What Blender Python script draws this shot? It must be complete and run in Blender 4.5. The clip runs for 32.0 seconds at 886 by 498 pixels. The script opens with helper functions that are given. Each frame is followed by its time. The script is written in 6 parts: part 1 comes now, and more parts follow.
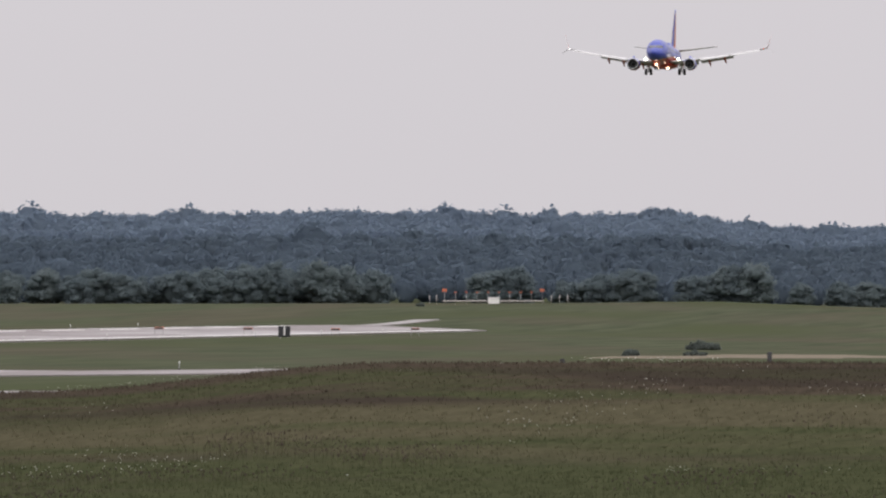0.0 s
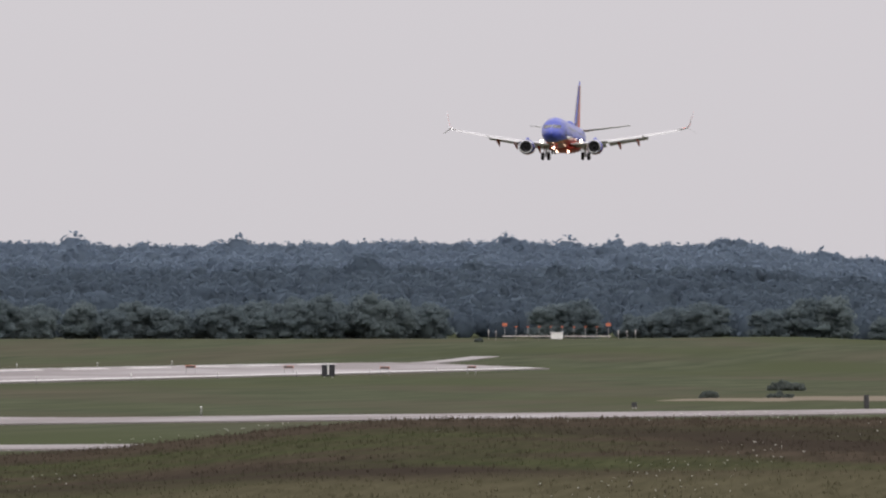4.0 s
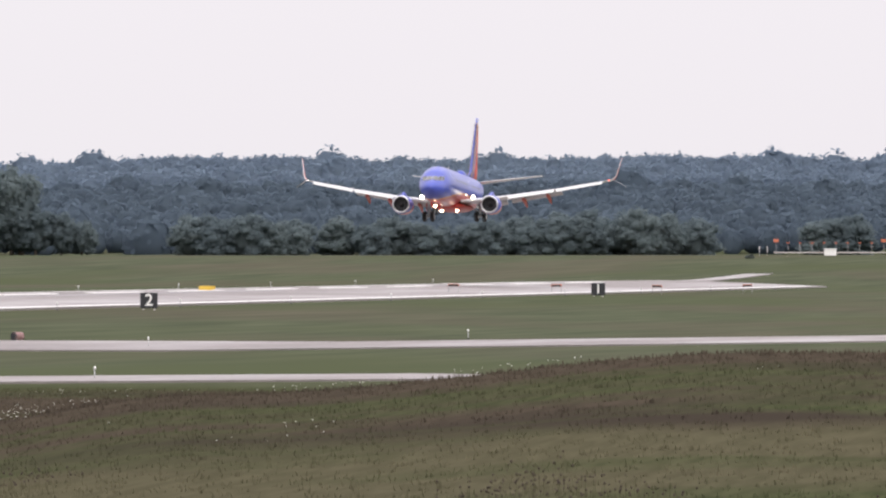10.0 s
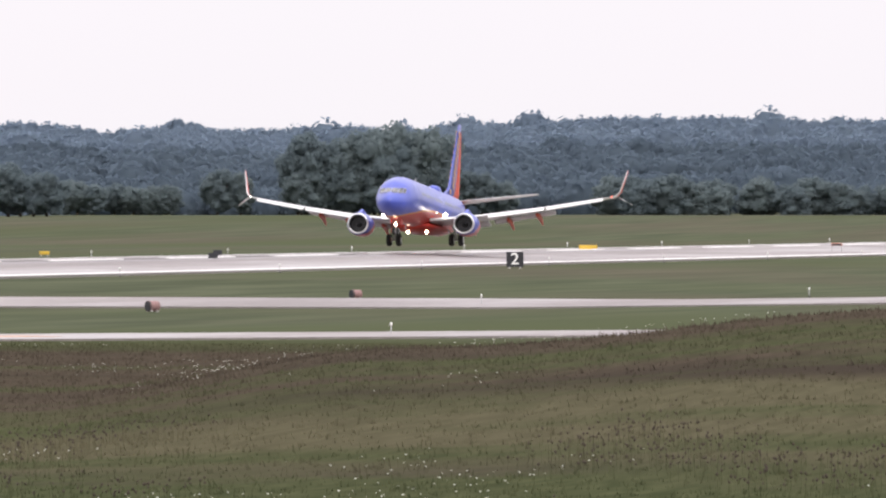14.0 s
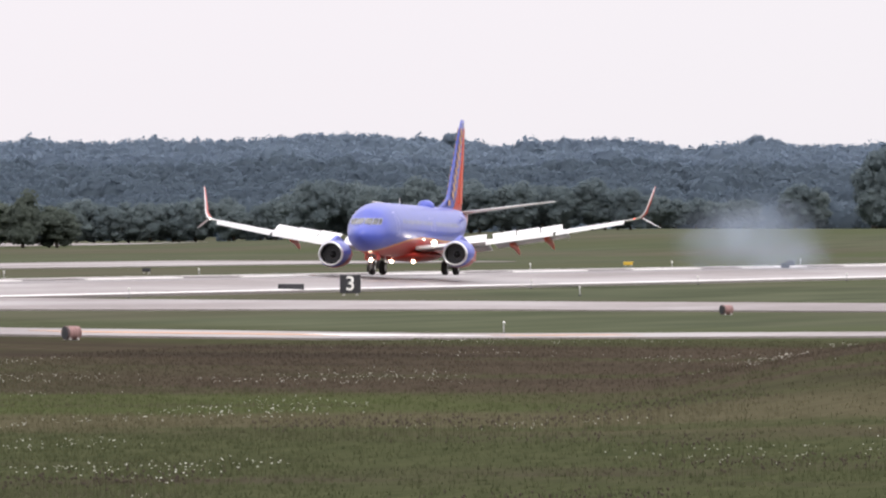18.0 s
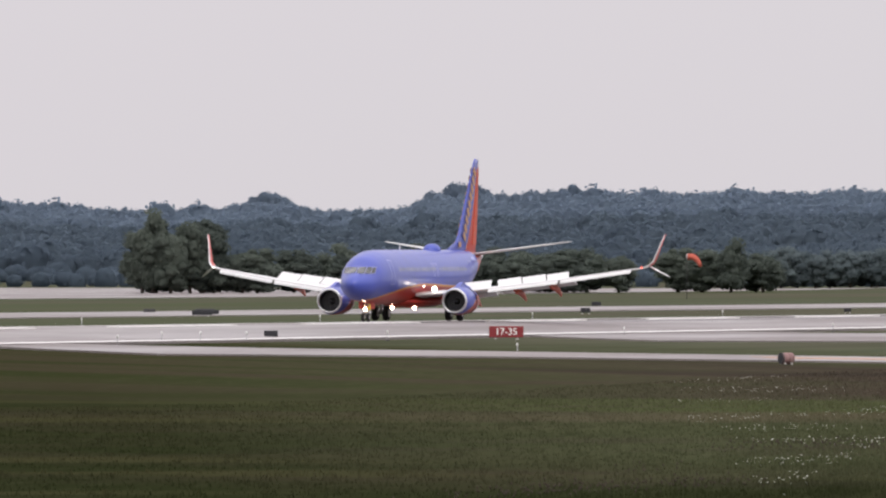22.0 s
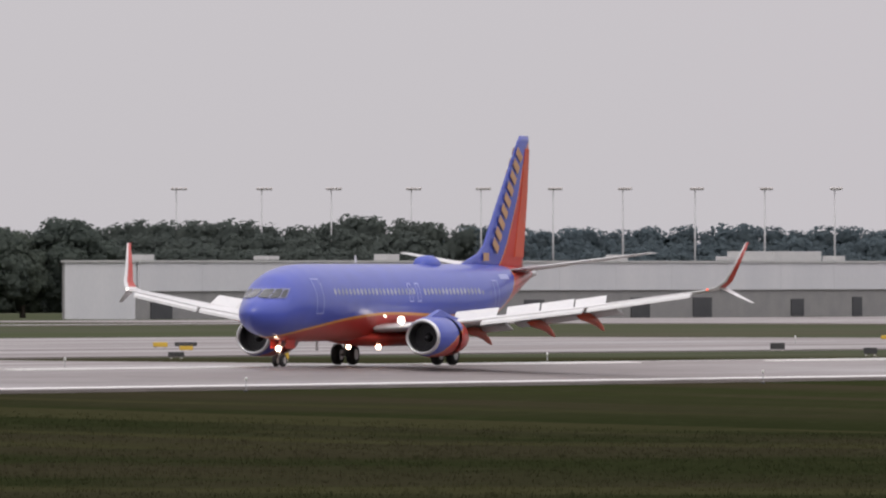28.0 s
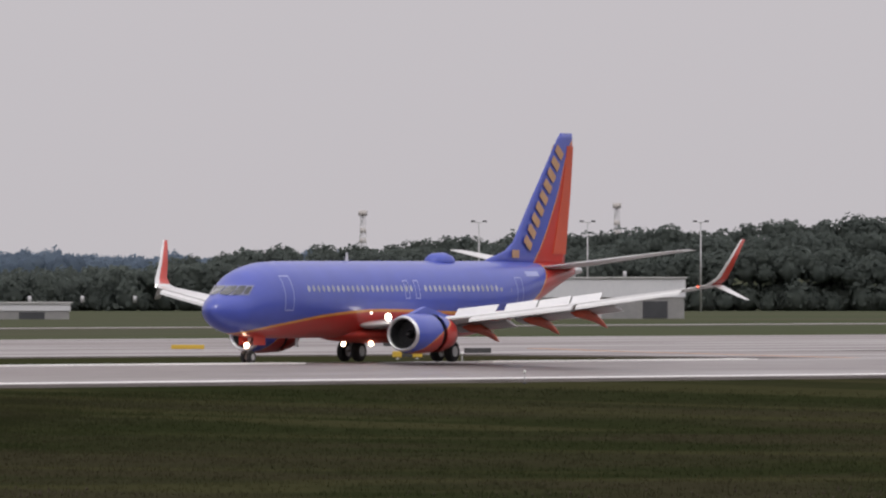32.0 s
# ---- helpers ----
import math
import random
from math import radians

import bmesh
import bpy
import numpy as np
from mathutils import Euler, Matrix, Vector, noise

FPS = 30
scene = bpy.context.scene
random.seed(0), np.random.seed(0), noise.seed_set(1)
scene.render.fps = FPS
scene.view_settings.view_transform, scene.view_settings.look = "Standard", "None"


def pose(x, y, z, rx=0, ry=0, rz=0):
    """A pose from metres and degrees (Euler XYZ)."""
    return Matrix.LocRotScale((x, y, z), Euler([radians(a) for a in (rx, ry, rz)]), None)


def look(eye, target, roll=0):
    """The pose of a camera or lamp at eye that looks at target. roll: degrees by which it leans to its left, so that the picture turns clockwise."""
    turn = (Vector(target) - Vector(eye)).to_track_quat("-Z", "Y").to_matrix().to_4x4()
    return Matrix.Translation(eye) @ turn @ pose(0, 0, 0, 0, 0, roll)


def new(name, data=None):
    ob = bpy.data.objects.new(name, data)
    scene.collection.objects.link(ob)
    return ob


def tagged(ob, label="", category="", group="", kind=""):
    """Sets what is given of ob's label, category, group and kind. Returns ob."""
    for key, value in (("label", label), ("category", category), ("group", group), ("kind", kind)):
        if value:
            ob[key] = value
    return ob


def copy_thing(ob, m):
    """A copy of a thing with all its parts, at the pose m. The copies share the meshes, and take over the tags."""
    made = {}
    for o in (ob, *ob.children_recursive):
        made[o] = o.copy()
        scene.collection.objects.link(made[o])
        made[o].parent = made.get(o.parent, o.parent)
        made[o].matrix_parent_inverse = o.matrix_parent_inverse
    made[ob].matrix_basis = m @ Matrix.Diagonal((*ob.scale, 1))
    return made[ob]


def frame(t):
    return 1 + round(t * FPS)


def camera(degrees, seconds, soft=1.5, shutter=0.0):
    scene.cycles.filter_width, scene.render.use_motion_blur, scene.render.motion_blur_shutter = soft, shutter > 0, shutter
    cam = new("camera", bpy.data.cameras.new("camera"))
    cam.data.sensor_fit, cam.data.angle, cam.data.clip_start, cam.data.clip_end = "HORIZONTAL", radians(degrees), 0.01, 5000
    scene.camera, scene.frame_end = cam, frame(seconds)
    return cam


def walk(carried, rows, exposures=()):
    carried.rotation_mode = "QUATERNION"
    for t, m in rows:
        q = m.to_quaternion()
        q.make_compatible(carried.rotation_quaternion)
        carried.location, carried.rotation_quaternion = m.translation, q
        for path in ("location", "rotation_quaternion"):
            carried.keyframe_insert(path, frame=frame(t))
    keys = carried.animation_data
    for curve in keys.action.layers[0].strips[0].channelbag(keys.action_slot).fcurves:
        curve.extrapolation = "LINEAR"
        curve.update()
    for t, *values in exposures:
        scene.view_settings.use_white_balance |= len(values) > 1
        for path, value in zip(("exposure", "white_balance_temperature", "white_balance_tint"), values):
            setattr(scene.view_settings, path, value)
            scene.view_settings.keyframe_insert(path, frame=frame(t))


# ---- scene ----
# The camera on its long lens: seconds, place, bearing to the left of the runway axis, tilt.
cam = camera(3.5682, 32.0, soft=2.25)
EYE_Z = 5.33
PATH = [
    (0.0, 23.8, -209.1, 6.4325, 0.1041),
    (0.5, 21.1, -191.7, 6.4402, 0.1471),
    (1.0, 18.1, -174.2, 6.4204, 0.1766),
    (1.5, 15.3, -156.5, 6.4216, 0.1838),
    (2.0, 12.6, -138.0, 6.4273, 0.1663),
    (2.5, 10.3, -119.4, 6.4429, 0.2328),
    (3.0, 9.2, -100.8, 6.5084, 0.2592),
    (3.5, 8.5, -82.1, 6.5976, 0.2574),
    (4.0, 7.8, -63.4, 6.6844, 0.2392),
    (4.5, 6.4, -44.7, 6.7429, 0.2164),
    (5.0, 4.0, -27.6, 6.7468, 0.2008),
    (5.5, 1.4, -12.6, 6.7766, 0.1788),
    (6.0, -0.6, 0.0, 6.8017, 0.1215),
    (6.5, -2.2, 9.9, 6.8279, 0.0500),
    (7.0, -3.4, 16.9, 6.8618, -0.0274),
    (7.5, -4.2, 20.9, 6.8992, -0.0577),
    (8.0, -4.4, 22.3, 6.9646, -0.0592),
    (8.5, -4.4, 21.4, 7.0735, -0.0291),
    (9.0, -4.4, 19.1, 7.2762, -0.0482),
    (9.5, -4.0, 16.8, 7.5499, -0.0968),
    (10.0, -3.5, 14.5, 7.7137, -0.1016),
    (10.5, -3.0, 12.3, 7.8360, -0.0941),
    (11.0, -2.5, 10.0, 7.9795, -0.1025),
    (11.5, -1.9, 7.5, 8.1358, -0.1181),
    (12.0, -0.9, 4.8, 8.3114, -0.1427),
    (12.5, 1.3, 2.4, 8.5708, -0.1870),
    (13.0, 5.1, 0.6, 8.9918, -0.2465),
    (13.5, 7.5, -1.3, 9.4176, -0.2768),
    (14.0, 9.3, -4.0, 9.6511, -0.2624),
    (14.5, 10.6, -7.6, 9.8020, -0.2225),
    (15.0, 11.6, -12.5, 9.9798, -0.1767),
    (15.5, 12.5, -18.9, 10.2943, -0.1442),
    (16.0, 13.5, -27.0, 10.8549, -0.1444),
    (16.5, 15.5, -36.5, 11.2184, -0.1786),
    (17.0, 18.3, -50.0, 11.5690, -0.1911),
    (17.5, 22.1, -68.3, 11.7746, -0.1955),
    (18.0, 25.8, -86.7, 12.0038, -0.2037),
    (18.5, 29.9, -105.1, 12.3092, -0.1819),
    (19.0, 33.6, -123.6, 12.7245, -0.1282),
    (19.5, 37.6, -142.1, 12.9410, -0.0994),
    (20.0, 40.5, -160.8, 13.2173, -0.1133),
    (20.5, 44.7, -179.3, 13.6076, -0.0807),
    (21.0, 50.2, -197.4, 14.1060, -0.0495),
    (21.5, 55.0, -215.7, 14.3962, -0.0407),
    (22.0, 60.1, -233.8, 14.8201, -0.0107),
    (22.5, 64.5, -251.9, 15.1304, 0.0226),
    (23.0, 67.6, -263.2, 15.5323, 0.0380),
    (23.5, 68.8, -266.6, 15.9321, 0.0466),
    (24.0, 68.0, -264.1, 16.2830, 0.0240),
    (24.5, 65.9, -257.3, 16.6317, 0.0112),
    (25.0, 62.8, -247.0, 17.1285, 0.0261),
    (25.5, 59.0, -234.9, 17.6288, 0.0165),
    (26.0, 56.2, -223.0, 18.2275, 0.0157),
    (26.5, 55.7, -212.9, 18.9360, 0.0110),
    (27.0, 65.0, -203.5, 20.3207, 0.0260),
    (27.5, 80.1, -197.0, 22.0358, 0.0507),
    (28.0, 97.3, -195.9, 23.7353, 0.0745),
    (28.5, 112.6, -202.2, 25.0734, 0.0872),
    (29.0, 122.1, -218.3, 25.7044, 0.0786),
    (29.5, 129.7, -235.5, 26.2340, 0.0939),
    (30.0, 138.4, -252.2, 26.6663, 0.1231),
    (30.5, 152.9, -264.0, 27.4614, 0.1392),
    (31.0, 162.9, -270.2, 28.2300, 0.1271),
    (31.5, 165.3, -268.7, 28.9411, 0.1035),
    (32.0, 163.3, -264.7, 29.5110, 0.0725)
]


def aim(x, y, bearing, tilt):
    b, e = radians(bearing), radians(tilt)
    eye = Vector((x, y, EYE_Z))
    return look(eye, eye + Vector((-math.sin(b), math.cos(b), math.tan(e))))


EXPOSURES = [(0, -0.02), (3, -0.06), (5, -0.04), (7, 0.38), (9, 0.42), (11, 0.5), (13, 0.62), (16, 0.45), (18, 0.5), (20, 0.32),
             (22, 0.08), (24, -0.07), (26, -0.13), (29, -0.23), (32, -0.27)]
walk(cam, [(t, aim(x, y, b, e)) for t, x, y, b, e in PATH], EXPOSURES)

# Where the main wheels of the airliner are: seconds, distance along the runway, drift off its centre line, height, yaw.
FLIGHT = [(0.0, 2206.0, -0.02, 39.39, 0.12), (0.5, 2173.2, -0.08, 37.25, 0.09), (1.0, 2140.3, -0.19, 35.15, 0.05), (1.5, 2107.4, -0.26, 33.15, 0.02),
          (2.0, 2074.5, -0.27, 31.34, -0.01), (2.5, 2041.6, -0.20, 29.76, -0.02), (3.0, 2008.7, 0.01, 28.51, -0.02),
          (3.5, 1975.8, 0.27, 27.44, -0.02), (4.0, 1942.9, 0.51, 26.35, -0.03), (4.5, 1910.0, 0.63, 25.08, -0.03), (5.0, 1877.1, 0.51, 23.45, -0.04),
          (5.5, 1844.3, 0.40, 21.57, -0.04), (6.0, 1811.7, 0.34, 19.66, -0.04), (6.5, 1779.1, 0.28, 17.73, -0.02), (7.0, 1746.6, 0.23, 15.84, -0.01),
          (7.5, 1714.2, 0.19, 13.96, -0.00), (8.0, 1681.7, 0.21, 12.13, 0.00), (8.5, 1649.2, 0.21, 10.32, 0.01), (9.0, 1616.4, 0.20, 8.60, 0.02),
          (9.5, 1583.3, 0.14, 7.04, 0.00), (10.0, 1549.9, 0.11, 5.55, -0.03), (10.5, 1516.0, 0.15, 4.17, -0.08), (11.0, 1481.7, 0.29, 2.92, -0.13),
          (11.5, 1447.0, 0.48, 1.88, -0.16), (12.0, 1411.7, 0.76, 1.09, -0.15), (12.5, 1375.9, 1.09, 0.52, -0.13), (13.0, 1339.5, 1.50, 0.13, -0.10),
          (13.5, 1302.3, 1.71, -0.12, -0.05), (14.0, 1264.6, 2.23, -0.30, 0.02), (14.5, 1226.7, 3.11, -0.43, 0.12),
          (15.0, 1188.7, 4.26, -0.53, 0.24), (15.5, 1150.6, 5.44, -0.60, 0.38), (16.0, 1112.7, 6.14, -0.68, 0.46), (16.5, 1075.9, 6.89, -0.61, 0.45),
          (17.0, 1040.8, 7.46, -0.57, 0.32), (17.5, 1008.2, 7.69, -0.56, 0.32), (18.0, 978.5, 7.33, -0.54, 0.22), (18.5, 951.8, 6.20, -0.50, 0.15),
          (19.0, 928.2, 4.52, -0.46, 0.19), (19.5, 907.3, 2.41, -0.43, 0.31), (20.0, 888.2, 0.34, -0.41, 0.49), (20.5, 869.4, -1.69, -0.41, 0.54),
          (21.0, 849.3, -3.57, -0.37, 0.61), (21.5, 826.9, -5.04, -0.30, 0.66), (22.0, 801.9, -5.61, -0.28, 0.62), (22.5, 774.3, -5.69, -0.25, 0.49),
          (23.0, 745.2, -5.02, -0.18, 0.31), (23.5, 715.1, -4.07, -0.13, 0.14), (24.0, 684.9, -3.01, -0.08, 0.05), (24.5, 655.4, -1.90, -0.07, 0.07),
          (25.0, 626.9, -1.04, -0.05, 0.10), (25.5, 599.7, -0.49, 0.00, 0.13), (26.0, 574.5, 0.05, 0.03, 0.23), (26.5, 551.6, 0.85, 0.09, 0.44),
          (27.0, 530.3, 1.39, 0.11, 0.76), (27.5, 510.8, 1.73, 0.14, 1.07), (28.0, 493.1, 1.86, 0.16, 1.30), (28.5, 477.4, 1.66, 0.19, 1.44),
          (29.0, 463.7, 0.90, 0.25, 1.43), (29.5, 450.3, -0.91, 0.26, 1.31), (30.0, 438.2, -2.46, 0.22, 1.14), (30.5, 430.6, -1.48, 0.22, 0.91),
          (31.0, 420.5, -0.81, 0.27, 0.57), (31.5, 407.7, -0.61, 0.28, 0.08), (32.0, 392.5, -1.13, 0.29, -0.47)]

# ---- light: a bright overcast sky, a weak wide sun ----
world = bpy.data.worlds.new("overcast")
scene.world = world
world.use_nodes = True
wn, wl = world.node_tree.nodes, world.node_tree.links
wn.clear()
sky = wn.new("ShaderNodeTexSky")
sky.sky_type, sky.sun_disc = "NISHITA", False
sky.sun_elevation, sky.sun_rotation = radians(42), radians(150)
sky.air_density, sky.dust_density, sky.ozone_density = 1.0, 6.0, 1.0
dim = wn.new("ShaderNodeVectorMath")
dim.operation = "SCALE"
dim.inputs[3].default_value = 0.06
wl.new(sky.outputs[0], dim.inputs[0])
wco = wn.new("ShaderNodeTexCoord")
wsep = wn.new("ShaderNodeSeparateXYZ")
wl.new(wco.outputs["Generated"], wsep.inputs[0])
ramp = wn.new("ShaderNodeMapRange")
ramp.inputs["From Min"].default_value, ramp.inputs["From Max"].default_value = 0.0, 1.0
ramp.inputs["To Min"].default_value, ramp.inputs["To Max"].default_value = 0.70, 1.8
wl.new(wsep.outputs[2], ramp.inputs["Value"])
wnoise = wn.new("ShaderNodeTexNoise")
wnoise.inputs["Scale"].default_value, wnoise.inputs["Detail"].default_value = 5.0, 3.0
wl.new(wco.outputs["Generated"], wnoise.inputs["Vector"])
tint = wn.new("ShaderNodeMix")
tint.data_type = "RGBA"
tint.inputs["A"].default_value, tint.inputs["B"].default_value = (1.058, 0.967, 1.035, 1), (0.978, 0.967, 0.995, 1)
wl.new(wnoise.outputs[0], tint.inputs["Factor"])
cloud = wn.new("ShaderNodeVectorMath")
cloud.operation = "SCALE"
wl.new(tint.outputs["Result"], cloud.inputs[0])
wl.new(ramp.outputs[0], cloud.inputs[3])
cover = wn.new("ShaderNodeMix")
cover.data_type = "RGBA"
cover.inputs["Factor"].default_value = 0.9
wl.new(dim.outputs[0], cover.inputs["A"])
wl.new(cloud.outputs[0], cover.inputs["B"])
back = wn.new("ShaderNodeBackground")
back.inputs["Strength"].default_value = 1.0
wl.new(cover.outputs["Result"], back.inputs["Color"])
wout = wn.new("ShaderNodeOutputWorld")
wl.new(back.outputs[0], wout.inputs[0])

sun = new("sun", bpy.data.lights.new("sun", "SUN"))
sun.data.energy, sun.data.angle, sun.data.color = 0.9, radians(14), (1.0, 0.96, 0.92)
sun.matrix_world = look((300, -500, 600), (0, 0, 0))


# ---- materials ----
def node_mat(name):
    m = bpy.data.materials.new(name)
    m.use_nodes = True
    n, l = m.node_tree.nodes, m.node_tree.links
    return m, n, l, n["Principled BSDF"]


def surface(name, a, b=None, rough=0.6, metal=0.0, scale=1.0, fine=12.0, bump=0.0, spec=0.5, stretch=(1, 1, 1), per_object=0.0, per_island=0.0, coat=0.0):
    """A two-tone surface: coarse patches and fine grain between colours a and b, in metres."""
    m, n, l, p = node_mat(name)
    b = b or tuple(c * 0.8 for c in a)
    co = n.new("ShaderNodeTexCoord")
    mp = n.new("ShaderNodeMapping")
    mp.inputs["Scale"].default_value = stretch
    l.new(co.outputs["Object"], mp.inputs[0])
    n1, n2 = n.new("ShaderNodeTexNoise"), n.new("ShaderNodeTexNoise")
    n1.inputs["Scale"].default_value, n1.inputs["Detail"].default_value = scale, 4
    n2.inputs["Scale"].default_value, n2.inputs["Detail"].default_value = scale * fine, 3
    l.new(mp.outputs[0], n1.inputs["Vector"])
    l.new(mp.outputs[0], n2.inputs["Vector"])
    add = n.new("ShaderNodeMath")
    add.operation = "ADD"
    l.new(n1.outputs[0], add.inputs[0])
    l.new(n2.outputs[0], add.inputs[1])
    last = add
    if per_object or per_island:
        src = n.new("ShaderNodeObjectInfo").outputs["Random"] if per_object else n.new("ShaderNodeNewGeometry").outputs["Random Per Island"]
        k = n.new("ShaderNodeMath")
        k.operation = "MULTIPLY_ADD"
        k.inputs[1].default_value = per_object or per_island
        l.new(src, k.inputs[0])
        l.new(add.outputs[0], k.inputs[2])
        off = n.new("ShaderNodeMath")
        off.operation = "SUBTRACT"
        off.inputs[1].default_value = 0.5 * (per_object or per_island)
        l.new(k.outputs[0], off.inputs[0])
        last = off
    mr = n.new("ShaderNodeMapRange")
    mr.inputs["From Min"].default_value, mr.inputs["From Max"].default_value = 0.65, 1.35
    l.new(last.outputs[0], mr.inputs["Value"])
    mix = n.new("ShaderNodeMix")
    mix.data_type = "RGBA"
    mix.inputs["A"].default_value, mix.inputs["B"].default_value = (*a, 1), (*b, 1)
    l.new(mr.outputs[0], mix.inputs["Factor"])
    l.new(mix.outputs["Result"], p.inputs["Base Color"])
    p.inputs["Roughness"].default_value, p.inputs["Metallic"].default_value = rough, metal
    p.inputs["Specular IOR Level"].default_value, p.inputs["Coat Weight"].default_value = spec, coat
    if bump:
        bp = n.new("ShaderNodeBump")
        bp.inputs["Strength"].default_value, bp.inputs["Distance"].default_value = bump, 0.05
        l.new(n2.outputs[0], bp.inputs["Height"])
        l.new(bp.outputs[0], p.inputs["Normal"])
    return m


def glow(name, color, strength):
    m, n, l, p = node_mat(name)
    p.inputs["Base Color"].default_value = (*color, 1)
    p.inputs["Emission Color"].default_value, p.inputs["Emission Strength"].default_value = (*color, 1), strength
    return m


def leafy(m, amount=0.5):
    """Leaves let half of the light through: the surface becomes part diffuse, part translucent."""
    n, l = m.node_tree.nodes, m.node_tree.links
    colour = n["Principled BSDF"].inputs["Base Color"].links[0].from_socket
    di, tr, mx = n.new("ShaderNodeBsdfDiffuse"), n.new("ShaderNodeBsdfTranslucent"), n.new("ShaderNodeMixShader")
    mx.inputs[0].default_value = amount
    l.new(colour, di.inputs["Color"])
    l.new(colour, tr.inputs["Color"])
    l.new(di.outputs[0], mx.inputs[1])
    l.new(tr.outputs[0], mx.inputs[2])
    l.new(mx.outputs[0], n["Material Output"].inputs["Surface"])
    return m


# distance haze is mixed into these two leaf colours, more for the ridge
M_FOREST = leafy(surface("haze_tinted_far_foliage", (0.172, 0.222, 0.288), (0.212, 0.270, 0.334), 0.9, scale=0.016, fine=9, spec=0.08, per_island=0.06), 0.62)
M_SLOPE = leafy(surface("haze_tinted_slope_foliage", (0.114, 0.150, 0.192), (0.144, 0.186, 0.226), 0.9, scale=0.02, fine=9, spec=0.08, per_island=0.05), 0.62)
M_LEAF = leafy(surface("foliage", (0.112, 0.132, 0.124), (0.150, 0.174, 0.154), 0.85, scale=0.15, fine=5, spec=0.12, per_island=0.05), 0.62)
M_TREE = leafy(surface("tree_foliage", (0.092, 0.112, 0.100), (0.142, 0.168, 0.140), 0.85, scale=0.3, fine=5, spec=0.12, per_object=0.7))
# paler, bluer version of the tree leaves, with haze painted in
M_LEAFFAR = leafy(surface("haze_tinted_foliage", (0.150, 0.190, 0.206), (0.206, 0.252, 0.256), 0.85, scale=0.15, fine=5, spec=0.12, per_object=0.6), 0.6)
# blue haze of the distance, put into the belt's leaf colour
M_BELT = leafy(surface("haze_tinted_belt_foliage", (0.115, 0.148, 0.165), (0.160, 0.200, 0.215), 0.85, scale=0.12, fine=5, spec=0.12, per_island=0.08), 0.6)
M_BARK = surface("bark", (0.06, 0.05, 0.04), (0.1, 0.085, 0.07), 0.9, scale=2, bump=0.6)
M_CONC = surface("pavement_concrete", (0.150, 0.131, 0.128), (0.236, 0.209, 0.202), 0.5, scale=0.05, fine=40, stretch=(1, 0.12, 1), spec=0.38)


def damp(m, lo, hi, scale, stretch):
    """Patches of damp and dry: the gloss changes from place to place."""
    n, l = m.node_tree.nodes, m.node_tree.links
    co, mp, t, mr = n.new("ShaderNodeTexCoord"), n.new("ShaderNodeMapping"), n.new("ShaderNodeTexNoise"), n.new("ShaderNodeMapRange")
    mp.inputs["Scale"].default_value = stretch
    t.inputs["Scale"].default_value, t.inputs["Detail"].default_value = scale, 4
    mr.inputs["From Min"].default_value, mr.inputs["From Max"].default_value = 0.38, 0.62
    mr.inputs["To Min"].default_value, mr.inputs["To Max"].default_value = lo, hi
    l.new(co.outputs["Object"], mp.inputs[0])
    l.new(mp.outputs[0], t.inputs["Vector"])
    l.new(t.outputs[0], mr.inputs["Value"])
    l.new(mr.outputs[0], n["Principled BSDF"].inputs["Roughness"])


damp(M_CONC, 0.32, 0.68, 0.08, (1, 0.12, 1))
M_WHITE = surface("white_marking", (0.72, 0.71, 0.69), (0.8, 0.79, 0.77), 0.5, scale=0.3)
M_YELLOWLINE = surface("yellow_marking", (0.42, 0.22, 0.12), (0.5, 0.3, 0.18), 0.6, scale=0.3)
M_BLACK = surface("black_panel", (0.012, 0.013, 0.017), (0.022, 0.023, 0.028), 0.55, scale=2)
M_LEGEND = surface("white_legend", (0.75, 0.75, 0.72), (0.8, 0.8, 0.78), 0.5, scale=2)
M_RED = surface("red_panel", (0.20, 0.018, 0.022), (0.25, 0.025, 0.03), 0.5, scale=2)
M_ORANGE = surface("orange_paint", (0.48, 0.13, 0.07), (0.52, 0.18, 0.10), 0.6, scale=2)
M_YELLOW = surface("yellow_panel", (0.5, 0.33, 0.03), (0.6, 0.4, 0.05), 0.5, scale=2)
M_STEEL = surface("galvanised_steel", (0.38, 0.38, 0.39), (0.48, 0.48, 0.48), 0.5, metal=0.6, scale=3)
M_DARK = surface("dark_housing", (0.03, 0.03, 0.032), (0.05, 0.05, 0.05), 0.6, scale=2)
M_PALE = surface("pale_housing", (0.45, 0.42, 0.4), (0.55, 0.52, 0.5), 0.6, scale=2)


# ---- shape helpers ----
def part(name, bm, material, parent, label=""):
    me = bpy.data.meshes.new(name)
    bm.to_mesh(me)
    bm.free()
    for mt in material if isinstance(material, (list, tuple)) else [material]:
        me.materials.append(mt)
    ob = new(name, me)
    ob.parent = parent
    return tagged(ob, label)


def thing(name, m, label, category, group=""):
    ob = new(name)
    ob.matrix_basis = m
    return tagged(ob, label, category, group)


